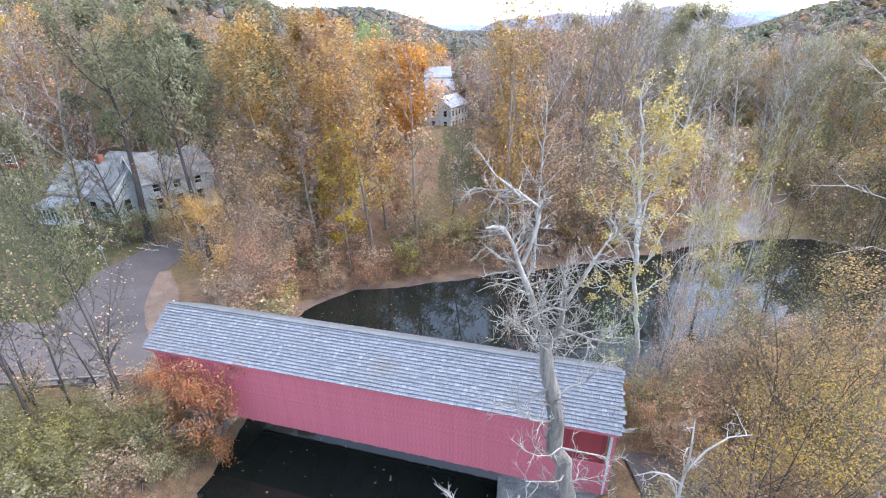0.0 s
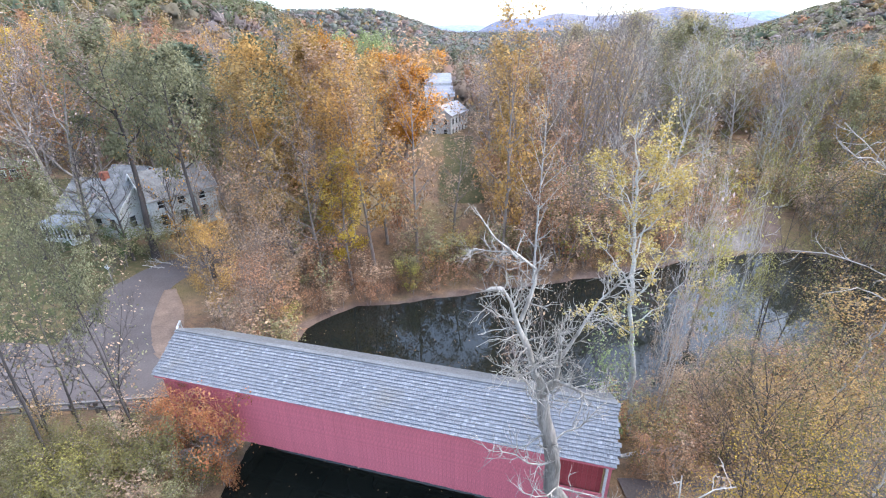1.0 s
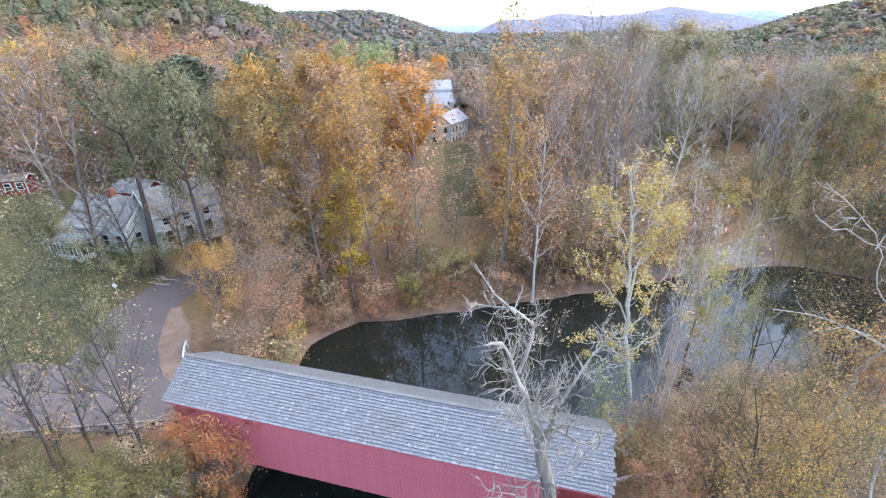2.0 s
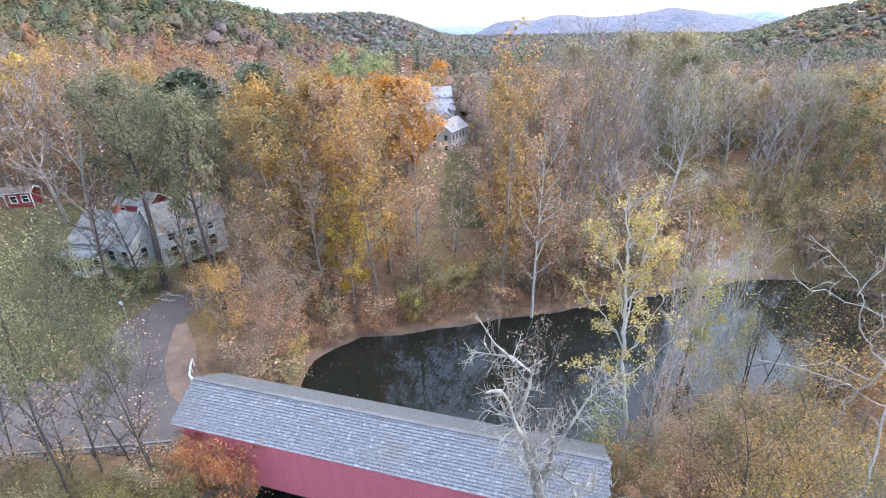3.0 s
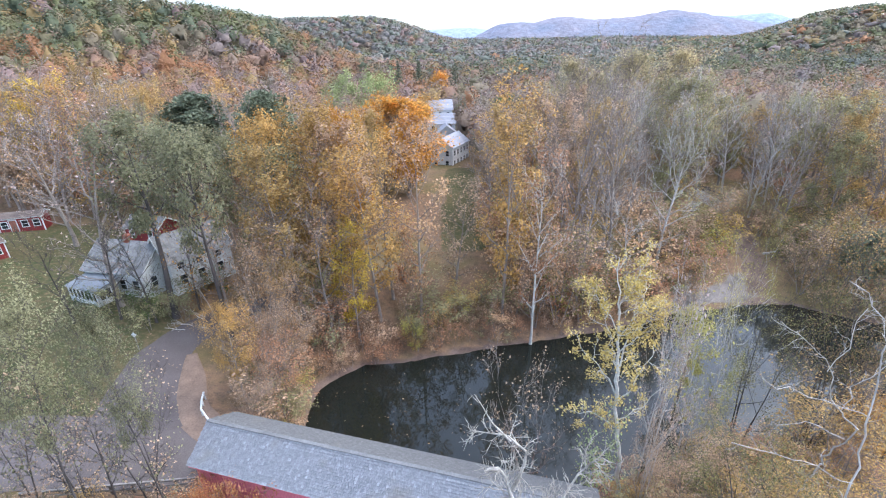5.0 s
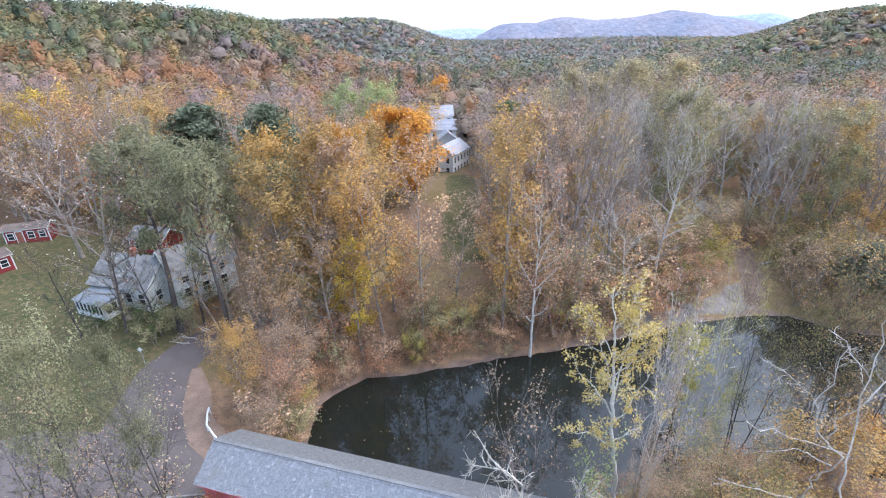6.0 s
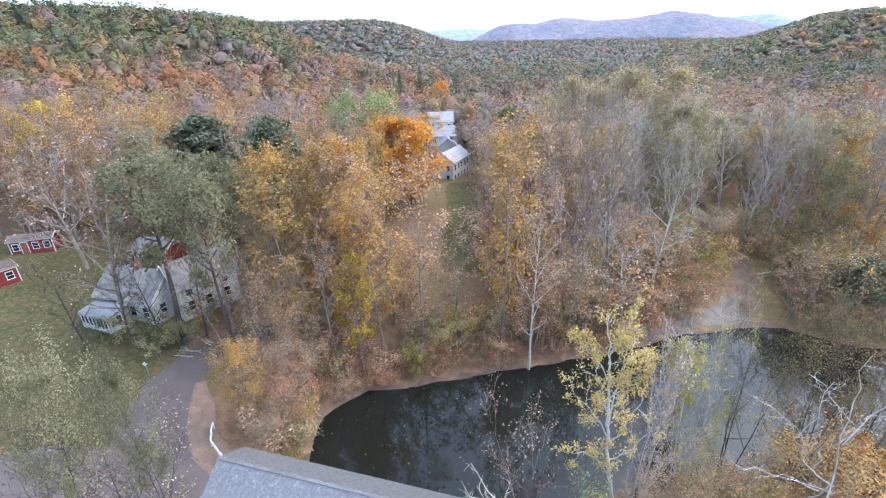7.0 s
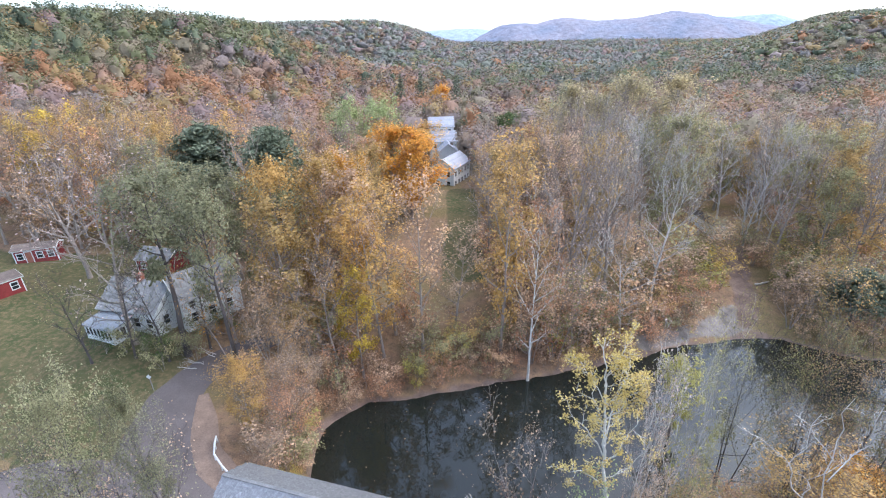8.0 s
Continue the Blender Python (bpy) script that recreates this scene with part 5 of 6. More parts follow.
thicket(64, -24, -14, 6, 22.5, 1.4, 2.8, "brush on the near bank", weights=[1, 1, 0.5, 0.5, 1, 1, 0.2, 9])
thicket(80, -36, -16, 6, 24.0, 1.2, 2.6, "brush on the near bank", weights=[2, 1, 0.5, 1, 1, 1, 0.2, 8])
thicket(66, 5, 38, 7, 31, 1.5, 4.0, "brush by the road", weights=[5, 2, 4, 1.5, 1, 2, 1.5, 0])
thicket(30, 9, 33, 19, 31, 1.6, 3.6, "brush by the road", weights=[5, 1, 4, 1.5, 0.3, 1, 1, 0])
thicket(60, -17, 36, 44, 64, 0.9, 2.2, "brush along the far shore", near=0.3, far=5, weights=[5, 0.6, 0.6, 5, 0.3, 0.5, 1, 0], into=far_brush)
thicket(80, -24, 50, 30, 72, 1.8, 4.5, "brush along the far shore", near=0.7, far=7, weights=[4, 1, 2, 4, 1, 2, 3, 0])
thicket(34, -17, 34, 33, 60, 1.0, 2.2, "low brush at the water's edge", near=0.05, far=1.6, weights=[4, 1, 1, 3, 0.5, 1, 2, 0], into=far_brush)
thicket(46, 51, 92, 47, 66, 1.2, 3.0, "brush along the far shore", near=0.1, far=4, weights=[4, 2, 2, 2, 1, 2, 2, 3], into=far_brush)
thicket(70, 52, 82, 53, 90, 1.8, 4.2, "brush by the gravel bar", near=0.6, weights=[3, 3, 2, 2, 2, 2, 1, 4], into=far_brush)
thicket(26, 32, 75, 55, 95, 1.8, 4.5, "brush by the gravel bar", near=1.5, weights=[3, 3, 2, 2, 3, 3, 1, 0], into=far_brush)
joined("bank_brush", "brush", far_brush, "brown and russet brush along the far shore", "brush")

# ---------------------------------------------------------------- far woods, to the hills
FAR_MATS = ["far_orange", "far_gold", "far_russet", "far_brown", "far_olive", "far_haze", "far_green", "far_pine", "far_mauve", "far_plum", "hazed_ridge_bare", "hazed_ridge_green"]
far_rng = np.random.default_rng(21)


def far_sort(x, y, z):
    """The mix of kinds: green on the heights, red, orange and bare grey on the slope, brown on the flats."""
    if y > 560 and x < 0.45 * y:
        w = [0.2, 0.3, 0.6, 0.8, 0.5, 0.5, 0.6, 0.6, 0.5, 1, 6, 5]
    elif x > 60 and y > 300:
        w = [0.5, 1, 1, 1.5, 4, 2, 5, 3, 1, 0.5, 0.5, 3]
    elif x > 0 and y > 330:
        w = [0.8, 0.6, 1.2, 2, 2.5, 2, 3, 2, 2, 2, 0.5, 2]
    elif z > 35:
        w = [0.25, 1.3, 0.3, 0.3, 5, 2, 7, 6, 0.2, 0.2, 0, 0]
    elif z > 27:
        w = [1.4, 2.2, 1.4, 0.8, 3.2, 1.6, 2.6, 2.0, 0.7, 0.8, 0, 0]
    elif x < -15:
        w = [4.6, 3.0, 3.8, 1.8, 1.0, 1.0, 0.5, 0.5, 1.6, 2.6, 0, 0]
    else:
        w = [2.2, 1.2, 2.6, 3, 1.8, 3.5, 0.5, 0.4, 2.6, 1.6, 0, 0]
    w = np.array(w) * np.exp(1.7 * np.array([noise.noise((x / 32, y / 32, 7.0 * k)) for k in range(12)]))
    return int(far_rng.choice(12, p=w / w.sum()))


def ball(level):
    bm = bmesh.new()
    bmesh.ops.create_icosphere(bm, subdivisions=level, radius=1.0)
    v = np.array([q.co[:] for q in bm.verts])
    f = np.array([[q.index for q in t.verts] for t in bm.faces])
    bm.free()
    return v, f


def far_woods(name, y0, y1, spacing, blobs, size, height, wide, level, bulk, label):
    """Crowns of several rounded boughs, each crown a lumpy body of foliage with leaf clumps standing out of it."""
    vs, fs, ms, ns, n = [], [], [], [], 0
    tv, tf, tm, tn, k = [], [], [], [], 0
    sv, sf = ball(level)
    for r in range(int((y1 - y0) / spacing)):
        yb = y0 + r * spacing
        half = 1.03 * yb + 18
        for c in range(int(2 * half / spacing)):
            x = -half + (c + 0.5 * (r % 2)) * spacing + far_rng.uniform(-0.4, 0.4) * spacing
            y = yb + far_rng.uniform(-0.4, 0.4) * spacing
            if -0.035 * y - 4 < x < (0.058 * y + 2 if y < 142 else 0.04 * y) and y < 205:
                continue
            if any((x - a) ** 2 + (y - b) ** 2 < (0.8 * q) ** 2 for a, b, q in planted if abs(b - y) < 20):
                continue
            z = spot(x, y)
            s = far_sort(x, y, z)
            dark = s in (7, 11)
            h = height * far_rng.uniform(0.72, 1.18) * (1.1 if dark else 1)
            wd = wide * far_rng.uniform(0.8, 1.4) * (0.85 if s == 7 else 1)
            nb = 5
            mid = far_rng.normal(size=(nb, 3)) * np.array([0.36, 0.36, 0.2])
            mid[0] = (0, 0, 0.3)
            rad = far_rng.uniform(0.38, 0.62, nb)
            rad[0] = 0.62
            size3 = np.array([wd / 2, wd / 2, h * 0.4])
            foot = np.array([x, y, z + h * 0.58])
            # the body: as far out as the furthest bough reaches on each ray
            d = sv @ mid.T
            disc = rad[None] ** 2 - (np.sum(mid ** 2, 1)[None] - d ** 2)
            reach = np.where(disc > 0, d + np.sqrt(np.maximum(disc, 0)), 0.25)
            who = reach.argmax(1)
            out = np.clip(reach.max(1), 0.3, 1.3) * (1 + 0.24 * far_rng.normal(size=len(sv)))
            body = sv * out[:, None]
            bn = (body - mid[who])
            bn /= np.linalg.norm(bn, axis=1)[:, None] + 1e-9
            bn = bn + np.array([0, 0, 0.9])
            bn /= np.linalg.norm(bn, axis=1)[:, None] + 1e-9
            tv.append(body * size3 * bulk + foot - np.array([0, 0, 0.06 * h]))
            tn.append(bn)
            tf.append(sf + k)
            tm.append(np.full(len(sf), s))
            k += len(sv)
            # leaf clumps
            u = far_rng.normal(size=(blobs, 3))
            u /= np.linalg.norm(u, axis=1)[:, None]
            u[:, 2] = np.abs(u[:, 2]) * 1.1 - 0.25
            who = far_rng.choice(nb, blobs, p=rad ** 2 / np.sum(rad ** 2))
            pts = (mid[who] + u * (rad[who] * far_rng.uniform(0.7, 1.3, blobs))[:, None]) * size3 + foot
            v, f, nr = leaf_quads(far_rng, pts, size * (0.8 if s in (8, 9) else 1.0), 0.3, 1.8 if s in (8, 9) else 1.3, u * 0.9 + np.array([0, 0, 0.5]), 0.8, 0.72)
            ns.append(nr)
            vs.append(v)
            fs.append(f + n)
            n += len(v)
            ms.append(np.full(len(f), s))
    allv = np.concatenate(vs + tv)
    faces = np.concatenate(fs).tolist() + (np.concatenate(tf) + n).tolist()
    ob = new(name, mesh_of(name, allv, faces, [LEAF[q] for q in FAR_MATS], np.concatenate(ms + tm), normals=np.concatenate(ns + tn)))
    return tagged(ob, label, "forest", kind="stuff")


far_woods("forest_near_slope", 110, 260, 7.2, 210, 0.74, 17, 11.0, 2, 0.6, "autumn woods in russet, orange, brown and bare grey")
far_woods("forest_hillside", 260, 480, 8.8, 120, 1.1, 17, 13.5, 2, 0.6, "wooded hillside of pines and autumn trees")
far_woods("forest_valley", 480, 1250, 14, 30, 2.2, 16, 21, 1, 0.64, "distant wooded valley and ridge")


# ---------------------------------------------------------------- dead and leaning trees of their own form


def dressed(rng, line, radii, n2, length, n3, spread=0.9, lift=0.25, twig=0.012, sides=7, start=0.15):
    """A limb along a line, with side branches and twigs: (Wood, tips)."""
    wood, tips = Wood(), []
    line = np.array(line, float)
    s = np.concatenate([[0], np.cumsum(np.linalg.norm(np.diff(line, axis=0), axis=1))])
    t = np.linspace(0, s[-1], max(4, int(s[-1] / 0.8) + 2))
    pts = np.stack([np.interp(t, s, line[:, c]) for c in range(3)], -1)
    pts[1:-1] += rng.normal(size=(len(t) - 2, 3)) * min(0.09, 0.03 * s[-1])
    rr = np.interp(t, s, radii)
    wood.tube(pts, rr, sides)
    for j in range(n2):
        q = start + (1 - start) * (j + rng.uniform(0, 1)) / n2
        k = min(len(t) - 2, int(q * (len(t) - 1)))
        p = pts[k] + (pts[k + 1] - pts[k]) * rng.uniform(0, 1)
        d = pts[k + 1] - pts[k]
        d /= np.linalg.norm(d) + 1e-9
        L = length * rng.uniform(0.4, 1.3)
        b = bough(rng, p, turned(rng, d, spread), L, lift, 0.25, 6)
        r0 = max(twig * 1.4, min(rr[k] * 0.4, 0.013 + 0.012 * L))
        wood.tube(b, r0 * (1 - np.linspace(0, 1, 6) * 0.75), 4)
        tips += [b[3], b[4], b[5]]
        for _ in range(n3):
            k3 = int(rng.integers(1, 5))
            d3 = b[k3 + 1] - b[k3]
            d3 /= np.linalg.norm(d3) + 1e-9
            c = bough(rng, b[k3], turned(rng, d3, 0.8), L * rng.uniform(0.25, 0.6), lift * 0.6, 0.28, 4)
            wood.tube(c, twig * (1 - np.linspace(0, 1, 4) * 0.65), 3)
            tips += [c[2], c[3]]
    return wood, tips


def limbed_tree(name, base, label, trunk, trunk_r, limbs, bark, seed, trunk_twigs=(6, 1.2, 3), leaf=None, leaves=0, leaf_size=0.2, category="tree", fluff=0.3, twig=0.012, limb_bark=None):
    """A tree from a bent trunk and main limbs: each limb is (line, first radius, side branches, their length, twigs)."""
    rng = np.random.default_rng(seed)
    e = new(name)
    e.location = base
    tagged(e, label, category)
    shift = Matrix.Translation(-Vector(base))
    tips = []
    w, tp = dressed(rng, trunk, trunk_r, trunk_twigs[0], trunk_twigs[1], trunk_twigs[2], sides=10, start=0.35, twig=twig)
    hung("trunk", w.mesh("trunk", bark), e, shift)
    tips += tp
    for line, r0, n2, ln, n3 in limbs:
        w, tp = dressed(rng, line, [r0] + [max(0.015, r0 * (1 - 0.8 * i / (len(line) - 1))) for i in range(1, len(line))], n2, ln, n3, twig=twig, sides=6)
        hung("limb", w.mesh("limb", limb_bark or bark), e, shift)
        tips += tp
    if leaves:
        tips = np.array(tips)
        v, f = leaf_quads(rng, tips[rng.integers(0, len(tips), leaves)] + rng.normal(size=(leaves, 3)) * fluff, leaf_size, 0.6)
        hung("crown", mesh_of("crown", v, f, [LEAF[leaf]]), e, shift)
    return e


SNAG_BARK = two_tone("weathered_snag_bark", (0.17, 0.152, 0.13), (0.46, 0.42, 0.37), 2.6, 11, bump=1.0, dist=0.08, stretch=(1, 1, 0.14))
SNAG_LIMB = two_tone("bleached_snag_limb", (0.24, 0.215, 0.18), (0.60, 0.55, 0.475), 2.2, 11, bump=0.8, dist=0.05, stretch=(1, 1, 0.2))
limbed_tree("dead_tree", (6.0, 13.2, spot(6.0, 13.2)), "bleached dead snag with broken crown and curling twigs",
            [(6.0, 13.2, spot(6.0, 13.2) - 0.3), (5.2, 13.2, 8.4), (4.4, 13.2, 12.4), (3.83, 13.2, 15.2), (3.5, 13.2, 16.7)], [0.42, 0.35, 0.32, 0.27, 0.19],
            [([(3.6, 13.2, 16.3), (2.95, 13.2, 18.5), (2.4, 13.3, 19.9), (1.95, 13.4, 20.9)], 0.17, 34, 1.6, 6),
             ([(1.95, 13.4, 20.8), (1.6, 13.3, 20.95), (1.35, 13.2, 20.9)], 0.11, 2, 0.5, 2),
             ([(2.6, 13.3, 19.6), (3.2, 13.5, 20.6), (3.2, 13.6, 21.2), (2.7, 13.9, 21.7), (1.8, 14.2, 21.8), (1.04, 14.4, 21.9)], 0.085, 24, 1.1, 5),
             ([(2.5, 14.0, 21.7), (2.28, 14.2, 21.9), (1.64, 14.6, 22.4), (1.04, 15.2, 23.2)], 0.06, 3, 0.6, 2),
             ([(3.6, 13.1, 16.5), (4.0, 13.0, 17.5), (4.1, 12.8, 18.3), (3.9, 12.6, 19.1)], 0.15, 28, 1.6, 6),
             ([(4.05, 12.9, 18.3), (5.2, 13.4, 20.0), (6.5, 13.8, 21.2)], 0.07, 24, 1.3, 5),
             ([(3.9, 12.8, 17.4), (4.6, 12.0, 17.6), (5.2, 11.5, 17.7)], 0.07, 20, 1.2, 5),
             ([(3.8, 13.2, 15.6), (3.0, 13.9, 16.6), (2.3, 14.4, 16.9)], 0.06, 20, 1.2, 5),
             ([(4.0, 13.2, 14.6), (3.1, 13.0, 14.0), (2.3, 12.9, 14.2)], 0.05, 6, 1.0, 3),
             ([(4.6, 13.1, 11.5), (5.6, 12.6, 11.8), (6.5, 12.4, 11.5)], 0.05, 6, 1.0, 3),
             ([(4.9, 13.1, 10.2), (4.2, 12.4, 10.4), (3.0, 12.0, 11.0)], 0.045, 9, 1.0, 4),
             ([(4.3, 13.2, 12.9), (3.2, 12.7, 13.4), (2.0, 12.5, 14.3)], 0.05, 12, 1.1, 4), ([(4.1, 13.2, 13.8), (5.2, 13.4, 14.6), (6.2, 13.6, 15.6)], 0.045, 10, 1.0, 4),
             ([(4.6, 13.1, 11.6), (3.9, 12.5, 11.7), (2.9, 12.2, 12.4)], 0.04, 9, 0.9, 4), ([(5.0, 13.1, 9.4), (5.9, 12.8, 10.0), (6.6, 12.7, 10.1)], 0.04, 8, 0.9, 4)],
            SNAG_BARK, 3, (40, 1.2, 6), twig=0.015, limb_bark=SNAG_LIMB)
limbed_tree("birch_tree", (14.1, 25.9, spot(14.1, 25.9)), "white stemmed birch with yellow leaves leaning over the river",
            [(14.1, 25.9, spot(14.1, 25.9) - 0.3), (13.5, 25.8, 6.5), (12.6, 25.8, 11.5), (12.0, 25.8, 16), (11.7, 26.2, 20), (11.2, 26.4, 24.2)], [0.18, 0.16, 0.135, 0.105, 0.07, 0.025],
            [([(12.4, 25.8, 12.5), (13.2, 25.3, 15.0), (14.0, 25.0, 18.0)], 0.07, 8, 1.5, 4), ([(12.3, 25.8, 13.2), (11.0, 26.3, 15.5), (9.4, 26.6, 17.3)], 0.07, 8, 1.5, 4),
             ([(12.1, 25.8, 15.0), (12.9, 26.6, 18.0), (13.2, 27.0, 21.5)], 0.07, 8, 1.5, 4), ([(12.0, 25.8, 15.8), (11.0, 25.2, 18.2), (10.2, 24.9, 20.6)], 0.06, 8, 1.4, 4),
             ([(11.8, 26.1, 18.0), (12.6, 25.6, 20.4), (13.0, 25.4, 22.8)], 0.05, 8, 1.2, 4), ([(12.9, 25.8, 10.0), (11.0, 26.0, 11.5), (9.2, 26.2, 11.6)], 0.06, 9, 1.3, 4),
             ([(12.7, 25.8, 11.0), (14.2, 25.6, 12.6), (15.4, 25.4, 14.4)], 0.05, 3, 1.2, 3),
             ([(11.9, 25.9, 17.0), (13.2, 25.6, 19.0), (14.3, 25.4, 21.6)], 0.05, 12, 1.5, 5), ([(11.8, 26.0, 18.5), (10.6, 26.5, 20.4), (9.6, 26.8, 22.2)], 0.05, 12, 1.4, 5),
             ([(11.6, 26.2, 20.0), (12.6, 26.6, 22.0), (13.4, 26.9, 24.0)], 0.04, 12, 1.2, 5)],
            BIRCH_BARK, 5, (12, 1.6, 4), "birch", 6600, 0.115, fluff=0.17, twig=0.017)
limbed_tree("dead_tree", (24.5, 17.6, spot(24.5, 22.5)), "pale dead tree leaning over the road",
            [(24.5, 22.5, spot(24.5, 22.5) - 0.3), (23.2, 20.5, 12), (21.4, 17.8, 18.0), (18.6, 17, 20.9), (17.8, 17, 22.9)], [0.06, 0.05, 0.038, 0.028, 0.019],
            [([(17.8, 17, 22.9), (16.5, 16.9, 24.2), (14.6, 16.8, 25.6)], 0.019, 9, 1.0, 2), ([(17.8, 17, 22.6), (18.6, 17.2, 24.4), (18.9, 17.4, 25.8)], 0.025, 9, 1.0, 2),
             ([(19.4, 17.1, 20.4), (19.2, 16.6, 22.3), (20.0, 16.2, 24.0)], 0.025, 9, 1.0, 2), ([(22.0, 18.6, 16.5), (20.0, 19, 17.5), (18.5, 19.2, 17.0)], 0.035, 3, 1.0, 2)],
            PALE_BARK, 8, (10, 0.9, 3), twig=0.009)
limbed_tree("dead_tree", (18.5, 12.4, spot(18.5, 12.4)), "tall pale dead tree with crooked bare limbs",
            [(18.5, 12.4, spot(18.5, 12.4) - 0.3), (17.4, 12.9, 14), (16.4, 13.2, 22), (15.9, 13.4, 27), (15.7, 13.5, 30.4)], [0.06, 0.048, 0.034, 0.022, 0.011],
            [([(16.7, 13.1, 20.0), (14.8, 13.0, 21.0), (13.4, 13, 21.7), (12.1, 13, 22.2), (11.3, 13.4, 22.1)], 0.019, 9, 0.7, 2), ([(16.2, 13.2, 23.5), (13.6, 13.1, 24.6), (12.1, 13, 25.2), (11.3, 13, 25.7)], 0.017, 9, 0.7, 2),
             ([(16.0, 13.4, 26.0), (17.2, 13.8, 28.0), (17.6, 14.0, 29.5)], 0.025, 9, 0.8, 2), ([(15.9, 13.4, 27.2), (14.9, 13.8, 28.6), (14.3, 14.2, 29.0)], 0.02, 9, 0.7, 2)],
            PALE_BARK, 9, (10, 0.9, 3), twig=0.009)
limbed_tree("dead_tree", (7.8, 9.6, spot(7.8, 9.6)), "small bleached dead tree by the road",
            [(7.8, 9.6, spot(7.8, 9.6) - 0.3), (7.5, 9.7, 9), (7.35, 9.8, 13), (7.2, 9.8, 16.2)], [0.08, 0.07, 0.05, 0.02],
            [([(7.4, 9.8, 14.2), (8.1, 9.9, 15.2), (9.2, 10.0, 15.4)], 0.04, 5, 0.7, 3), ([(7.4, 9.8, 13.5), (6.6, 9.9, 14.2), (6.0, 10.1, 13.6)], 0.04, 5, 0.7, 3)],
            PALE_BARK, 10, (8, 0.9, 3))
limbed_tree("dead_tree", (1.6, 9.0, spot(1.6, 9.0)), "bleached bare branches by the water",
            [(2.4, 9.0, spot(2.4, 9.0) - 0.2), (1.9, 9.4, 6), (1.2, 9.9, 9.6)], [0.14, 0.1, 0.06],
            [([(1.2, 9.9, 9.5), (0.2, 10.2, 10.3), (-0.7, 10.3, 10.2)], 0.06, 9, 1.0, 4), ([(1.2, 9.9, 9.5), (1.7, 10.2, 11.0), (2.2, 10.4, 11.6)], 0.05, 9, 1.0, 4), ([(1.2, 9.9, 9.4), (0.8, 10.4, 11.0), (0.2, 10.8, 12.0)], 0.04, 9, 1.0, 4)],
            PALE_BARK, 12, (4, 0.9, 3))


def fallen(name, a, b, r, label, seed, n2=3, bark=None):
    rng = np.random.default_rng(seed)
    (ax, ay), (bx, by) = a, b
    pts = []
    for t in np.linspace(0, 1, 6):
        x, y = ax + (bx - ax) * t, ay + (by - ay) * t
        pts.append((x, y, spot(x, y) + r * 0.7 + 0.25 * t))
    w, _ = dressed(rng, pts, np.linspace(r, r * 0.4, 6), n2, 1.0, 2, lift=0.15, sides=8, start=0.4)
    return tagged(new(name, w.mesh(name, bark or PALE_BARK)), label, "log")


fallen("fallen_log", (11.6, 21.9), (21.4, 23.8), 0.19, "long bleached log lying in the brush", 1, 4)
fallen("fallen_log", (30, 27.3), (37.6, 29.6), 0.17, "bleached log lying by the river", 2, 3)
fallen("fallen_log", (57, 73.5), (61.5, 74.5), 0.22, "grey log lying by the track", 3, 2)
fallen("fallen_branch", (-24.5, 18.8), (-18.8, 18.4), 0.09, "bleached branch lying in the brush", 4, 5)
fallen("fallen_branch", (-22, 14.5), (-18.2, 16.2), 0.08, "bleached branch lying in the brush", 5, 5)
for i, (x, y, dx, dy) in enumerate([(-30.2, 48.8, -5.0, 0.6), (-30.4, 49.4, -4.6, -0.8), (-30.0, 50.0, -4.0, 1.2), (-31.2, 48.2, -4.0, -0.6), (-30.6, 51.0, -4.6, 1.0)]):
    fallen("fallen_branch", (x, y), (x + dx, y + dy), 0.07, "fallen bleached branch heaped beside the lane", 20 + i, 7)

# ---------------------------------------------------------------- rails and sign
rail = new("guard_rail")
rail.location = (-27.5, 25.9, 3.7)
tagged(rail, "weathered wooden guard rail along the road", "guard rail")
ra, rb = np.array([-34.6, 25.2]), np.array([-20.7, 26.45])
ux = (rb - ra) / np.linalg.norm(rb - ra)
RM = Matrix.Translation((ra[0] + 27.5, ra[1] - 25.9, 0)) @ Matrix.Rotation(math.atan2(ux[1], ux[0]), 4, "Z")
RL = float(np.linalg.norm(rb - ra))
part("top_rail", boxed(0, RL, -0.09, 0.09, 0.92, 1.1, RM, bevel=0.02), GREYWOOD, rail, "pale weathered top rail")
part("lower_rail", boxed(0, RL, -0.12, -0.05, 0.45, 0.65, RM, bevel=0.01), GREYWOOD, rail)
for i in range(9):
    x = 0.2 + i * (RL - 0.4) / 8
    part("post", boxed(x - 0.11, x + 0.11, -0.11, 0.11, -0.9, 0.95, RM, bevel=0.02), TIMBER, rail)
wall_low = new("retaining_wall")
wall_low.location = (-20, 22.5, 0)
tagged(wall_low, "low grey stone wing wall beside the bridge", "wall", kind="structure")
srng = random.Random(4)
wm_ = Matrix.Rotation(radians(8), 4, "Z")
for row in range(6):
    x = -3.4
    while x < 2.2:
        w = srng.uniform(0.45, 0.9)
        part("stone", boxed(x + 0.015, x + w - 0.015, -0.3 - srng.uniform(0, 0.07), 0.3, 0.6 + row * 0.42, 1.01 + row * 0.42, wm_, bevel=0.03), STONE, wall_low)
        x += w
pipe = new("guard_rail")
pipe.location = (-23.7, 34.2, spot(-23.7, 34.2))
tagged(pipe, "bent white rail at the roadside by the bridge", "guard rail")
pl = [(-25.2, 36.6), (-24.9, 35.6), (-24.3, 34.2), (-23.0, 32.9), (-21.6, 31.7)]
pts = [np.array((x + 23.7, y - 34.2, spot(x, y) + 1.0 - pipe.location[2])) for x, y in pl]
w = Wood()
w.tube(pts, [0.10] * 5, 8)
hung("rail", w.mesh("rail", WHITE), pipe)
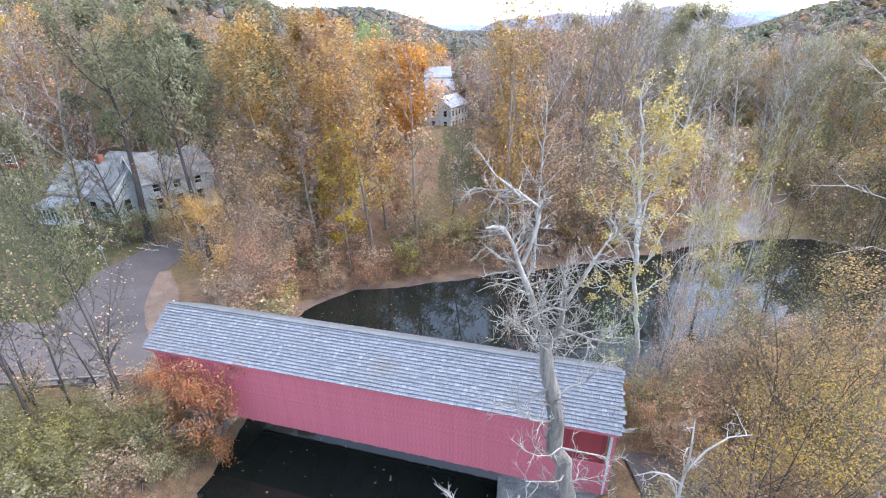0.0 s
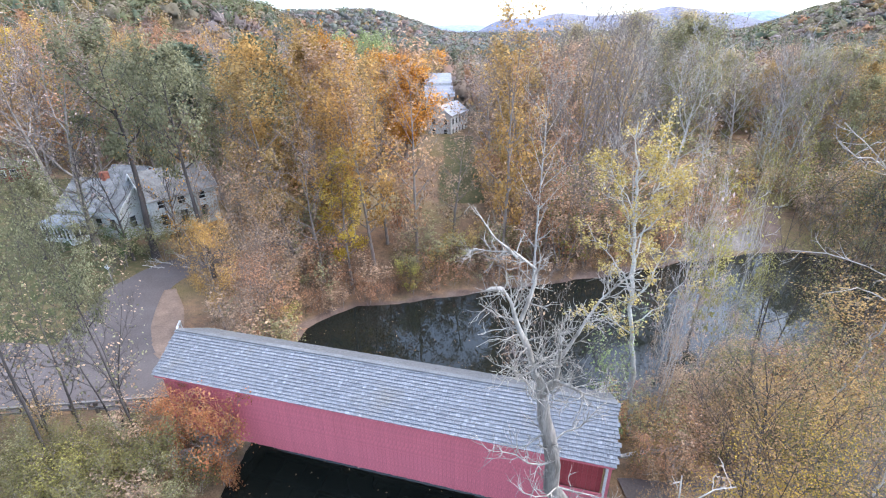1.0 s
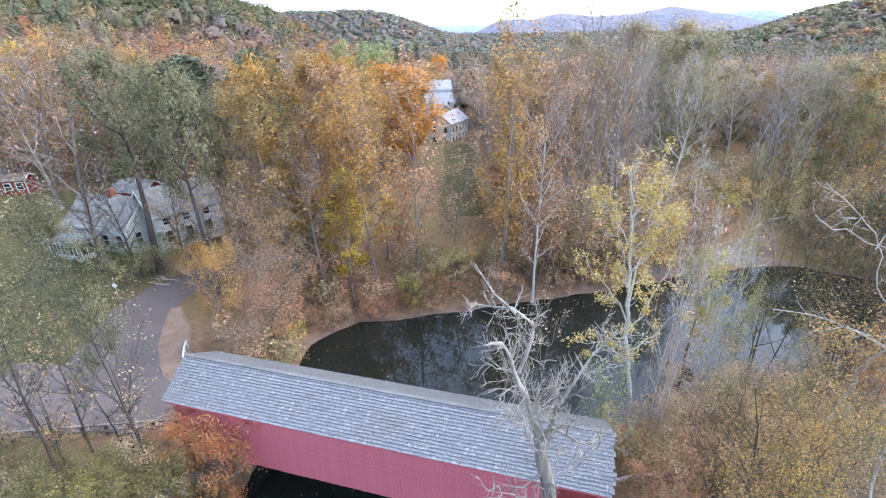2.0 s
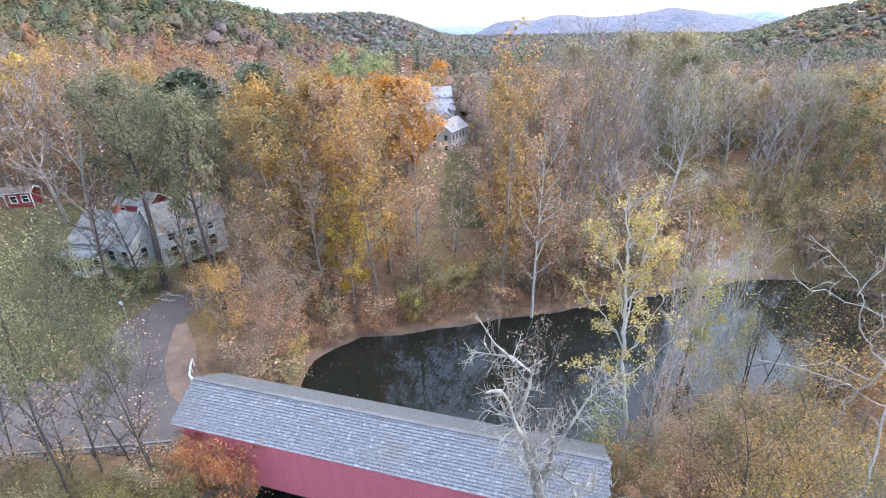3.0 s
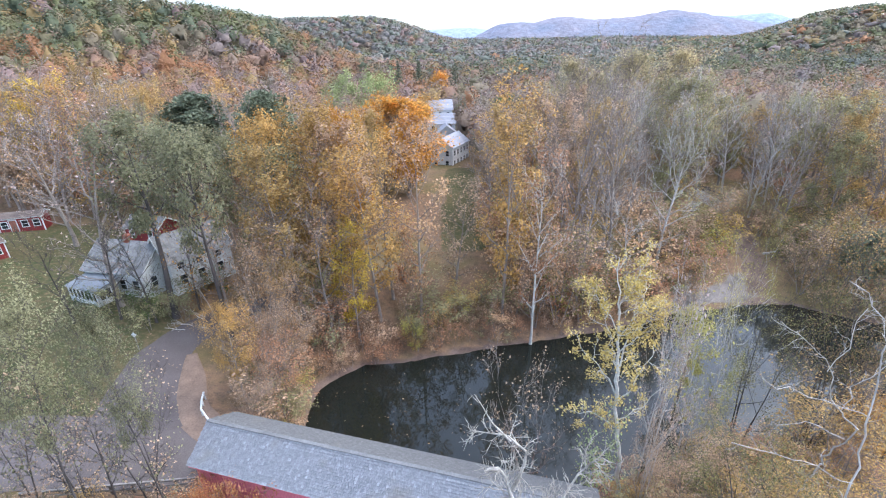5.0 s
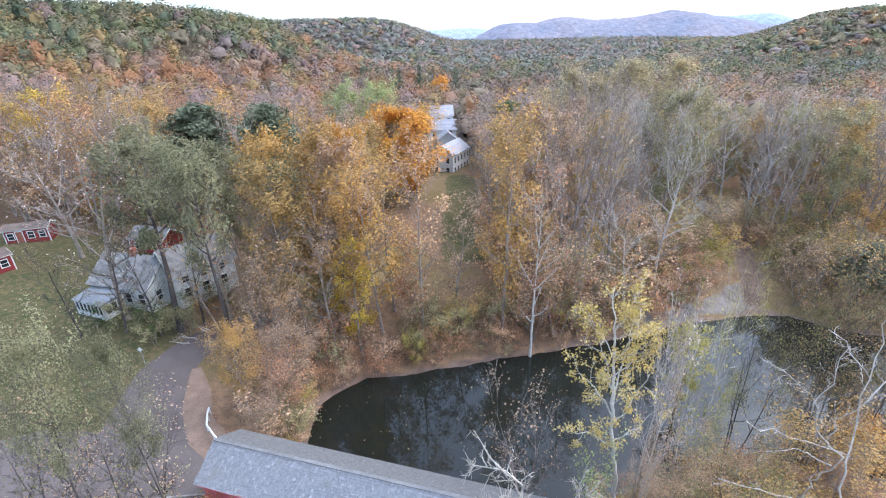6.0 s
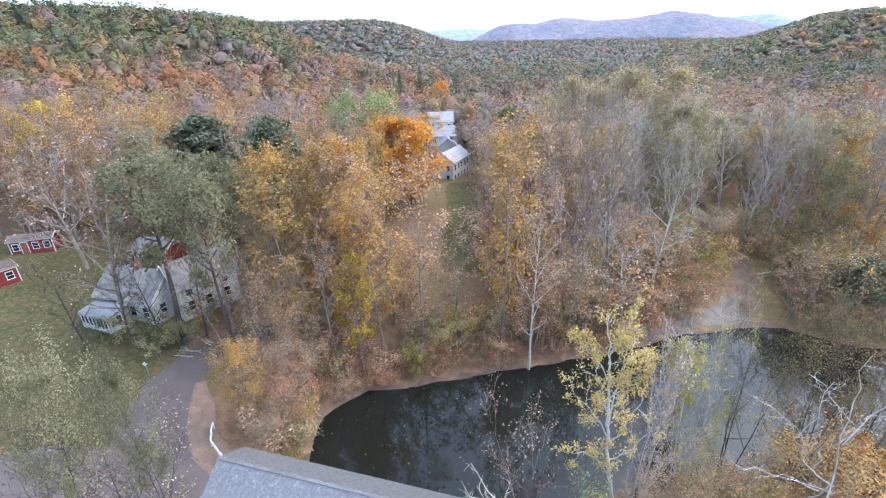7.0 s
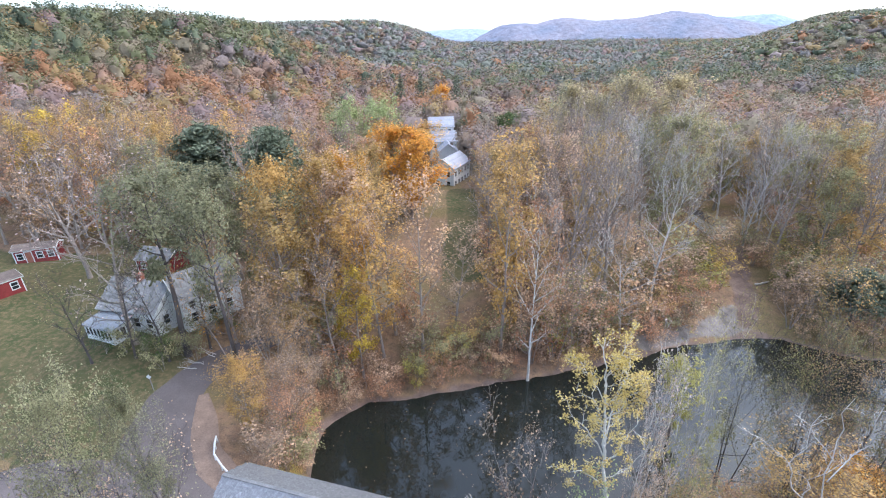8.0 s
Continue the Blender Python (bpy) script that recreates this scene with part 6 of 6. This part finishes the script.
for q in pts:
    w = Wood()
    w.tube([q - np.array((0, 0, 1.3)), q], [0.07, 0.07], 6)
    hung("post", w.mesh("post", WHITE), pipe)
sign = new("road_sign")
sx_, sy_ = -36.0, 43.6
sign.location = (sx_, sy_, spot(sx_, sy_))
tagged(sign, "small pale diamond road sign on a post", "road sign")
part("post", boxed(-0.04, 0.04, -0.04, 0.04, -0.4, 2.5), GREYWOOD, sign)
part("panel", box(bmesh.new(), -0.23, 0.23, -0.07, -0.045, -0.23, 0.23, Matrix.Translation((0, 0, 2.15)) @ Matrix.Rotation(radians(45), 4, "Y")), WHITE, sign)

# leaves afloat on the river
frng = np.random.default_rng(9)
lp = []
while len(lp) < 420:
    x, y = frng.uniform(-16, 30), frng.uniform(14, 56)
    if float(river_distance(np.array([x]), np.array([y]))[0]) < -0.3:
        lp.append((x, y, 0.012))
v, f = leaf_quads(frng, np.array(lp), 0.10, 30)
tagged(new("floating_leaves", mesh_of("floating_leaves", v, f, [LEAF["tan"]])), "fallen pale leaves afloat on the dark river", "leaves", kind="stuff")


# ---------------------------------------------------------------- boards and shingles of the bridge


def shingle_build(n, l, b, tones=((0.19, 0.195, 0.21), (0.215, 0.222, 0.237), (0.24, 0.248, 0.264), (0.31, 0.322, 0.34))):
    rnd = n.new("ShaderNodeObjectInfo").outputs["Random"]
    isl = n.new("ShaderNodeNewGeometry").outputs["Random Per Island"]
    m = n.new("ShaderNodeMath")
    m.operation = "ADD"
    l.new(rnd, m.inputs[0])
    l.new(isl, m.inputs[1])
    fr = n.new("ShaderNodeMath")
    fr.operation = "FRACT"
    l.new(m.outputs[0], fr.inputs[0])
    c = ramp(n, l, fr.outputs[0], list(zip((0.0, 0.5, 0.95, 1.0), tones)))
    vec = n.new("ShaderNodeNewGeometry").outputs["Position"]
    g = fuzz(n, l, vec, 9, 5, 0.7)
    st = fuzz(n, l, vec, 0.35, 3)
    c = mixed(n, l, 1.0, c, mixed(n, l, between(n, l, g, 0.25, 0.75), (0.6, 0.6, 0.6), (1.25, 1.25, 1.25)), "MULTIPLY")
    c = mixed(n, l, between(n, l, st, 0.58, 0.9), c, (0.19, 0.175, 0.15))
    l.new(c, b.inputs["Base Color"])
    relief(n, l, b, g, 0.5, 0.01)


SHINGLE = mat("weathered_shingle", shingle_build, 0.92, 0.12)
# darker copy for the far slope: its shade is put into the colour
SHINGLE_SHADED = mat("shaded_side_shingle", lambda n, l, b: shingle_build(n, l, b, ((0.12, 0.118, 0.115), (0.135, 0.133, 0.13), (0.15, 0.148, 0.145), (0.17, 0.168, 0.165))), 0.95, 0.08)
COURSES = 16
EXPO = slope_len / COURSES


def shingle_block(w, lift):
    """Corners of one shingle: thick butt below, thin head above."""
    h, t0, t1 = EXPO * 1.25, 0.075 + 0.5 * lift, 0.008
    lo, hi = -0.02, 0.002
    return np.array([(-w / 2, 0, lo), (w / 2, 0, lo), (w / 2, h, lo), (-w / 2, h, lo), (-w / 2, 0, t0), (w / 2, 0, t0), (w / 2, h, t1), (-w / 2, h, t1)])


BLOCK_F = np.array([(0, 3, 2, 1), (4, 5, 6, 7), (0, 1, 5, 4), (1, 2, 6, 5), (2, 3, 7, 6), (3, 0, 4, 7)])
krng = np.random.default_rng(33)
widths = (0.13, 0.17, 0.22)
kinds = [mesh_of("shingle", shingle_block(w, lf), BLOCK_F, [SHINGLE]) for w in widths for lf in (0.0, 0.012)]
for side in (0, 1):
    vs, fs, n = [], [], 0
    base_m = slope_pose(side)
    singles = 0
    roof_part = [o for o in bridge.children if o.name.startswith("roof_deck")][side]
    lo, hi = (B0 - 0.28, B1 + 0.28) if side == 0 else (-B1 - 0.28, -B0 + 0.28)
    for c in range(COURSES):
        x = lo + krng.uniform(-0.1, 0)
        while x < hi:
            wi = int(krng.integers(0, 3))
            w = widths[wi]
            li = int(krng.integers(0, 2))
            yv = c * EXPO + krng.uniform(-0.008, 0.008) - 0.03
            if side == 0 and x > 20.2 and singles < 300:
                m = base_m @ Matrix.Translation((x + w / 2, yv, 0)) @ Matrix.Rotation(krng.uniform(-0.02, 0.02), 4, "Z")
                hung("shingle", kinds[wi * 2 + li], roof_part, m)
                singles += 1
            else:
                q = shingle_block(w, 0.012 * li) + np.array([x + w / 2, yv, 0])
                q[:, 2] += krng.uniform(-0.006, 0.006)
                q[4:6, 2] += krng.uniform(0, 0.008)
                vs.append(q)
                fs.append(BLOCK_F + n)
                n += 8
            x += w + 0.012
    v = np.concatenate(vs)
    v = v @ np.array(base_m.to_3x3()).T + np.array(base_m.translation)
    tagged(hung("shingles", mesh_of("shingles", v, np.concatenate(fs), [SHINGLE if side == 0 else SHINGLE_SHADED]), roof_part), kind="stuff")

BW = 0.262
full = mesh_of("board", np.array([(x, y, z) for z in (SILL_Z, 8.12) for x, y in ((0.004, 0), (BW - 0.004, 0), (BW - 0.004, 0.03), (0.004, 0.03))], float),
               np.array([(0, 3, 2, 1), (4, 5, 6, 7), (0, 1, 5, 4), (1, 2, 6, 5), (2, 3, 7, 6), (3, 0, 4, 7)]), [RED])


def cut_board(z0, z1):
    return mesh_of("board", np.array([(x, y, z) for z in (z0, z1) for x, y in ((0.004, 0), (BW - 0.004, 0), (BW - 0.004, 0.03), (0.004, 0.03))], float), BLOCK_F, [RED])


low_b, high_b = cut_board(SILL_Z, OPEN_Z0), cut_board(OPEN_Z1, 8.12)
brng = random.Random(7)
x = B0 + 0.02
while x < B1 - 0.05:
    for y in (WALL0, WALL1):
        dy = brng.uniform(-0.006, 0.006)
        if y == WALL0 and OPEN0 < x + BW / 2 < OPEN1:
            hung("board", low_b, bridge, Matrix.Translation((x, y + dy, 0)))
            hung("board", high_b, bridge, Matrix.Translation((x, y + dy, 0)))
        else:
            hung("board", full, bridge, Matrix.Translation((x, y + dy, brng.uniform(-0.03, 0.02))))
    x += BW
# darker red boards of the panel that stands back in the last bay
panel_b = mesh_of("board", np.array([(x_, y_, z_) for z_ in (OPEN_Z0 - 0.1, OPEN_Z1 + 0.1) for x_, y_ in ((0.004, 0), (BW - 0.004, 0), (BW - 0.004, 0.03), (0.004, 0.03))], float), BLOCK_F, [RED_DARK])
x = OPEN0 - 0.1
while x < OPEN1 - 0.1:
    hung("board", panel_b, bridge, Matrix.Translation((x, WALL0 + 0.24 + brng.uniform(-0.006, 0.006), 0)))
    x += BW
for y in (WALL0 + 0.05, WALL1 - 0.03):
    part("sheathing", boxed(B0 + 0.05, OPEN0 - 0.1 if y < 3 else B1 - 0.05, y, y + 0.02, SILL_Z + 0.1, 8.05), RED, bridge)
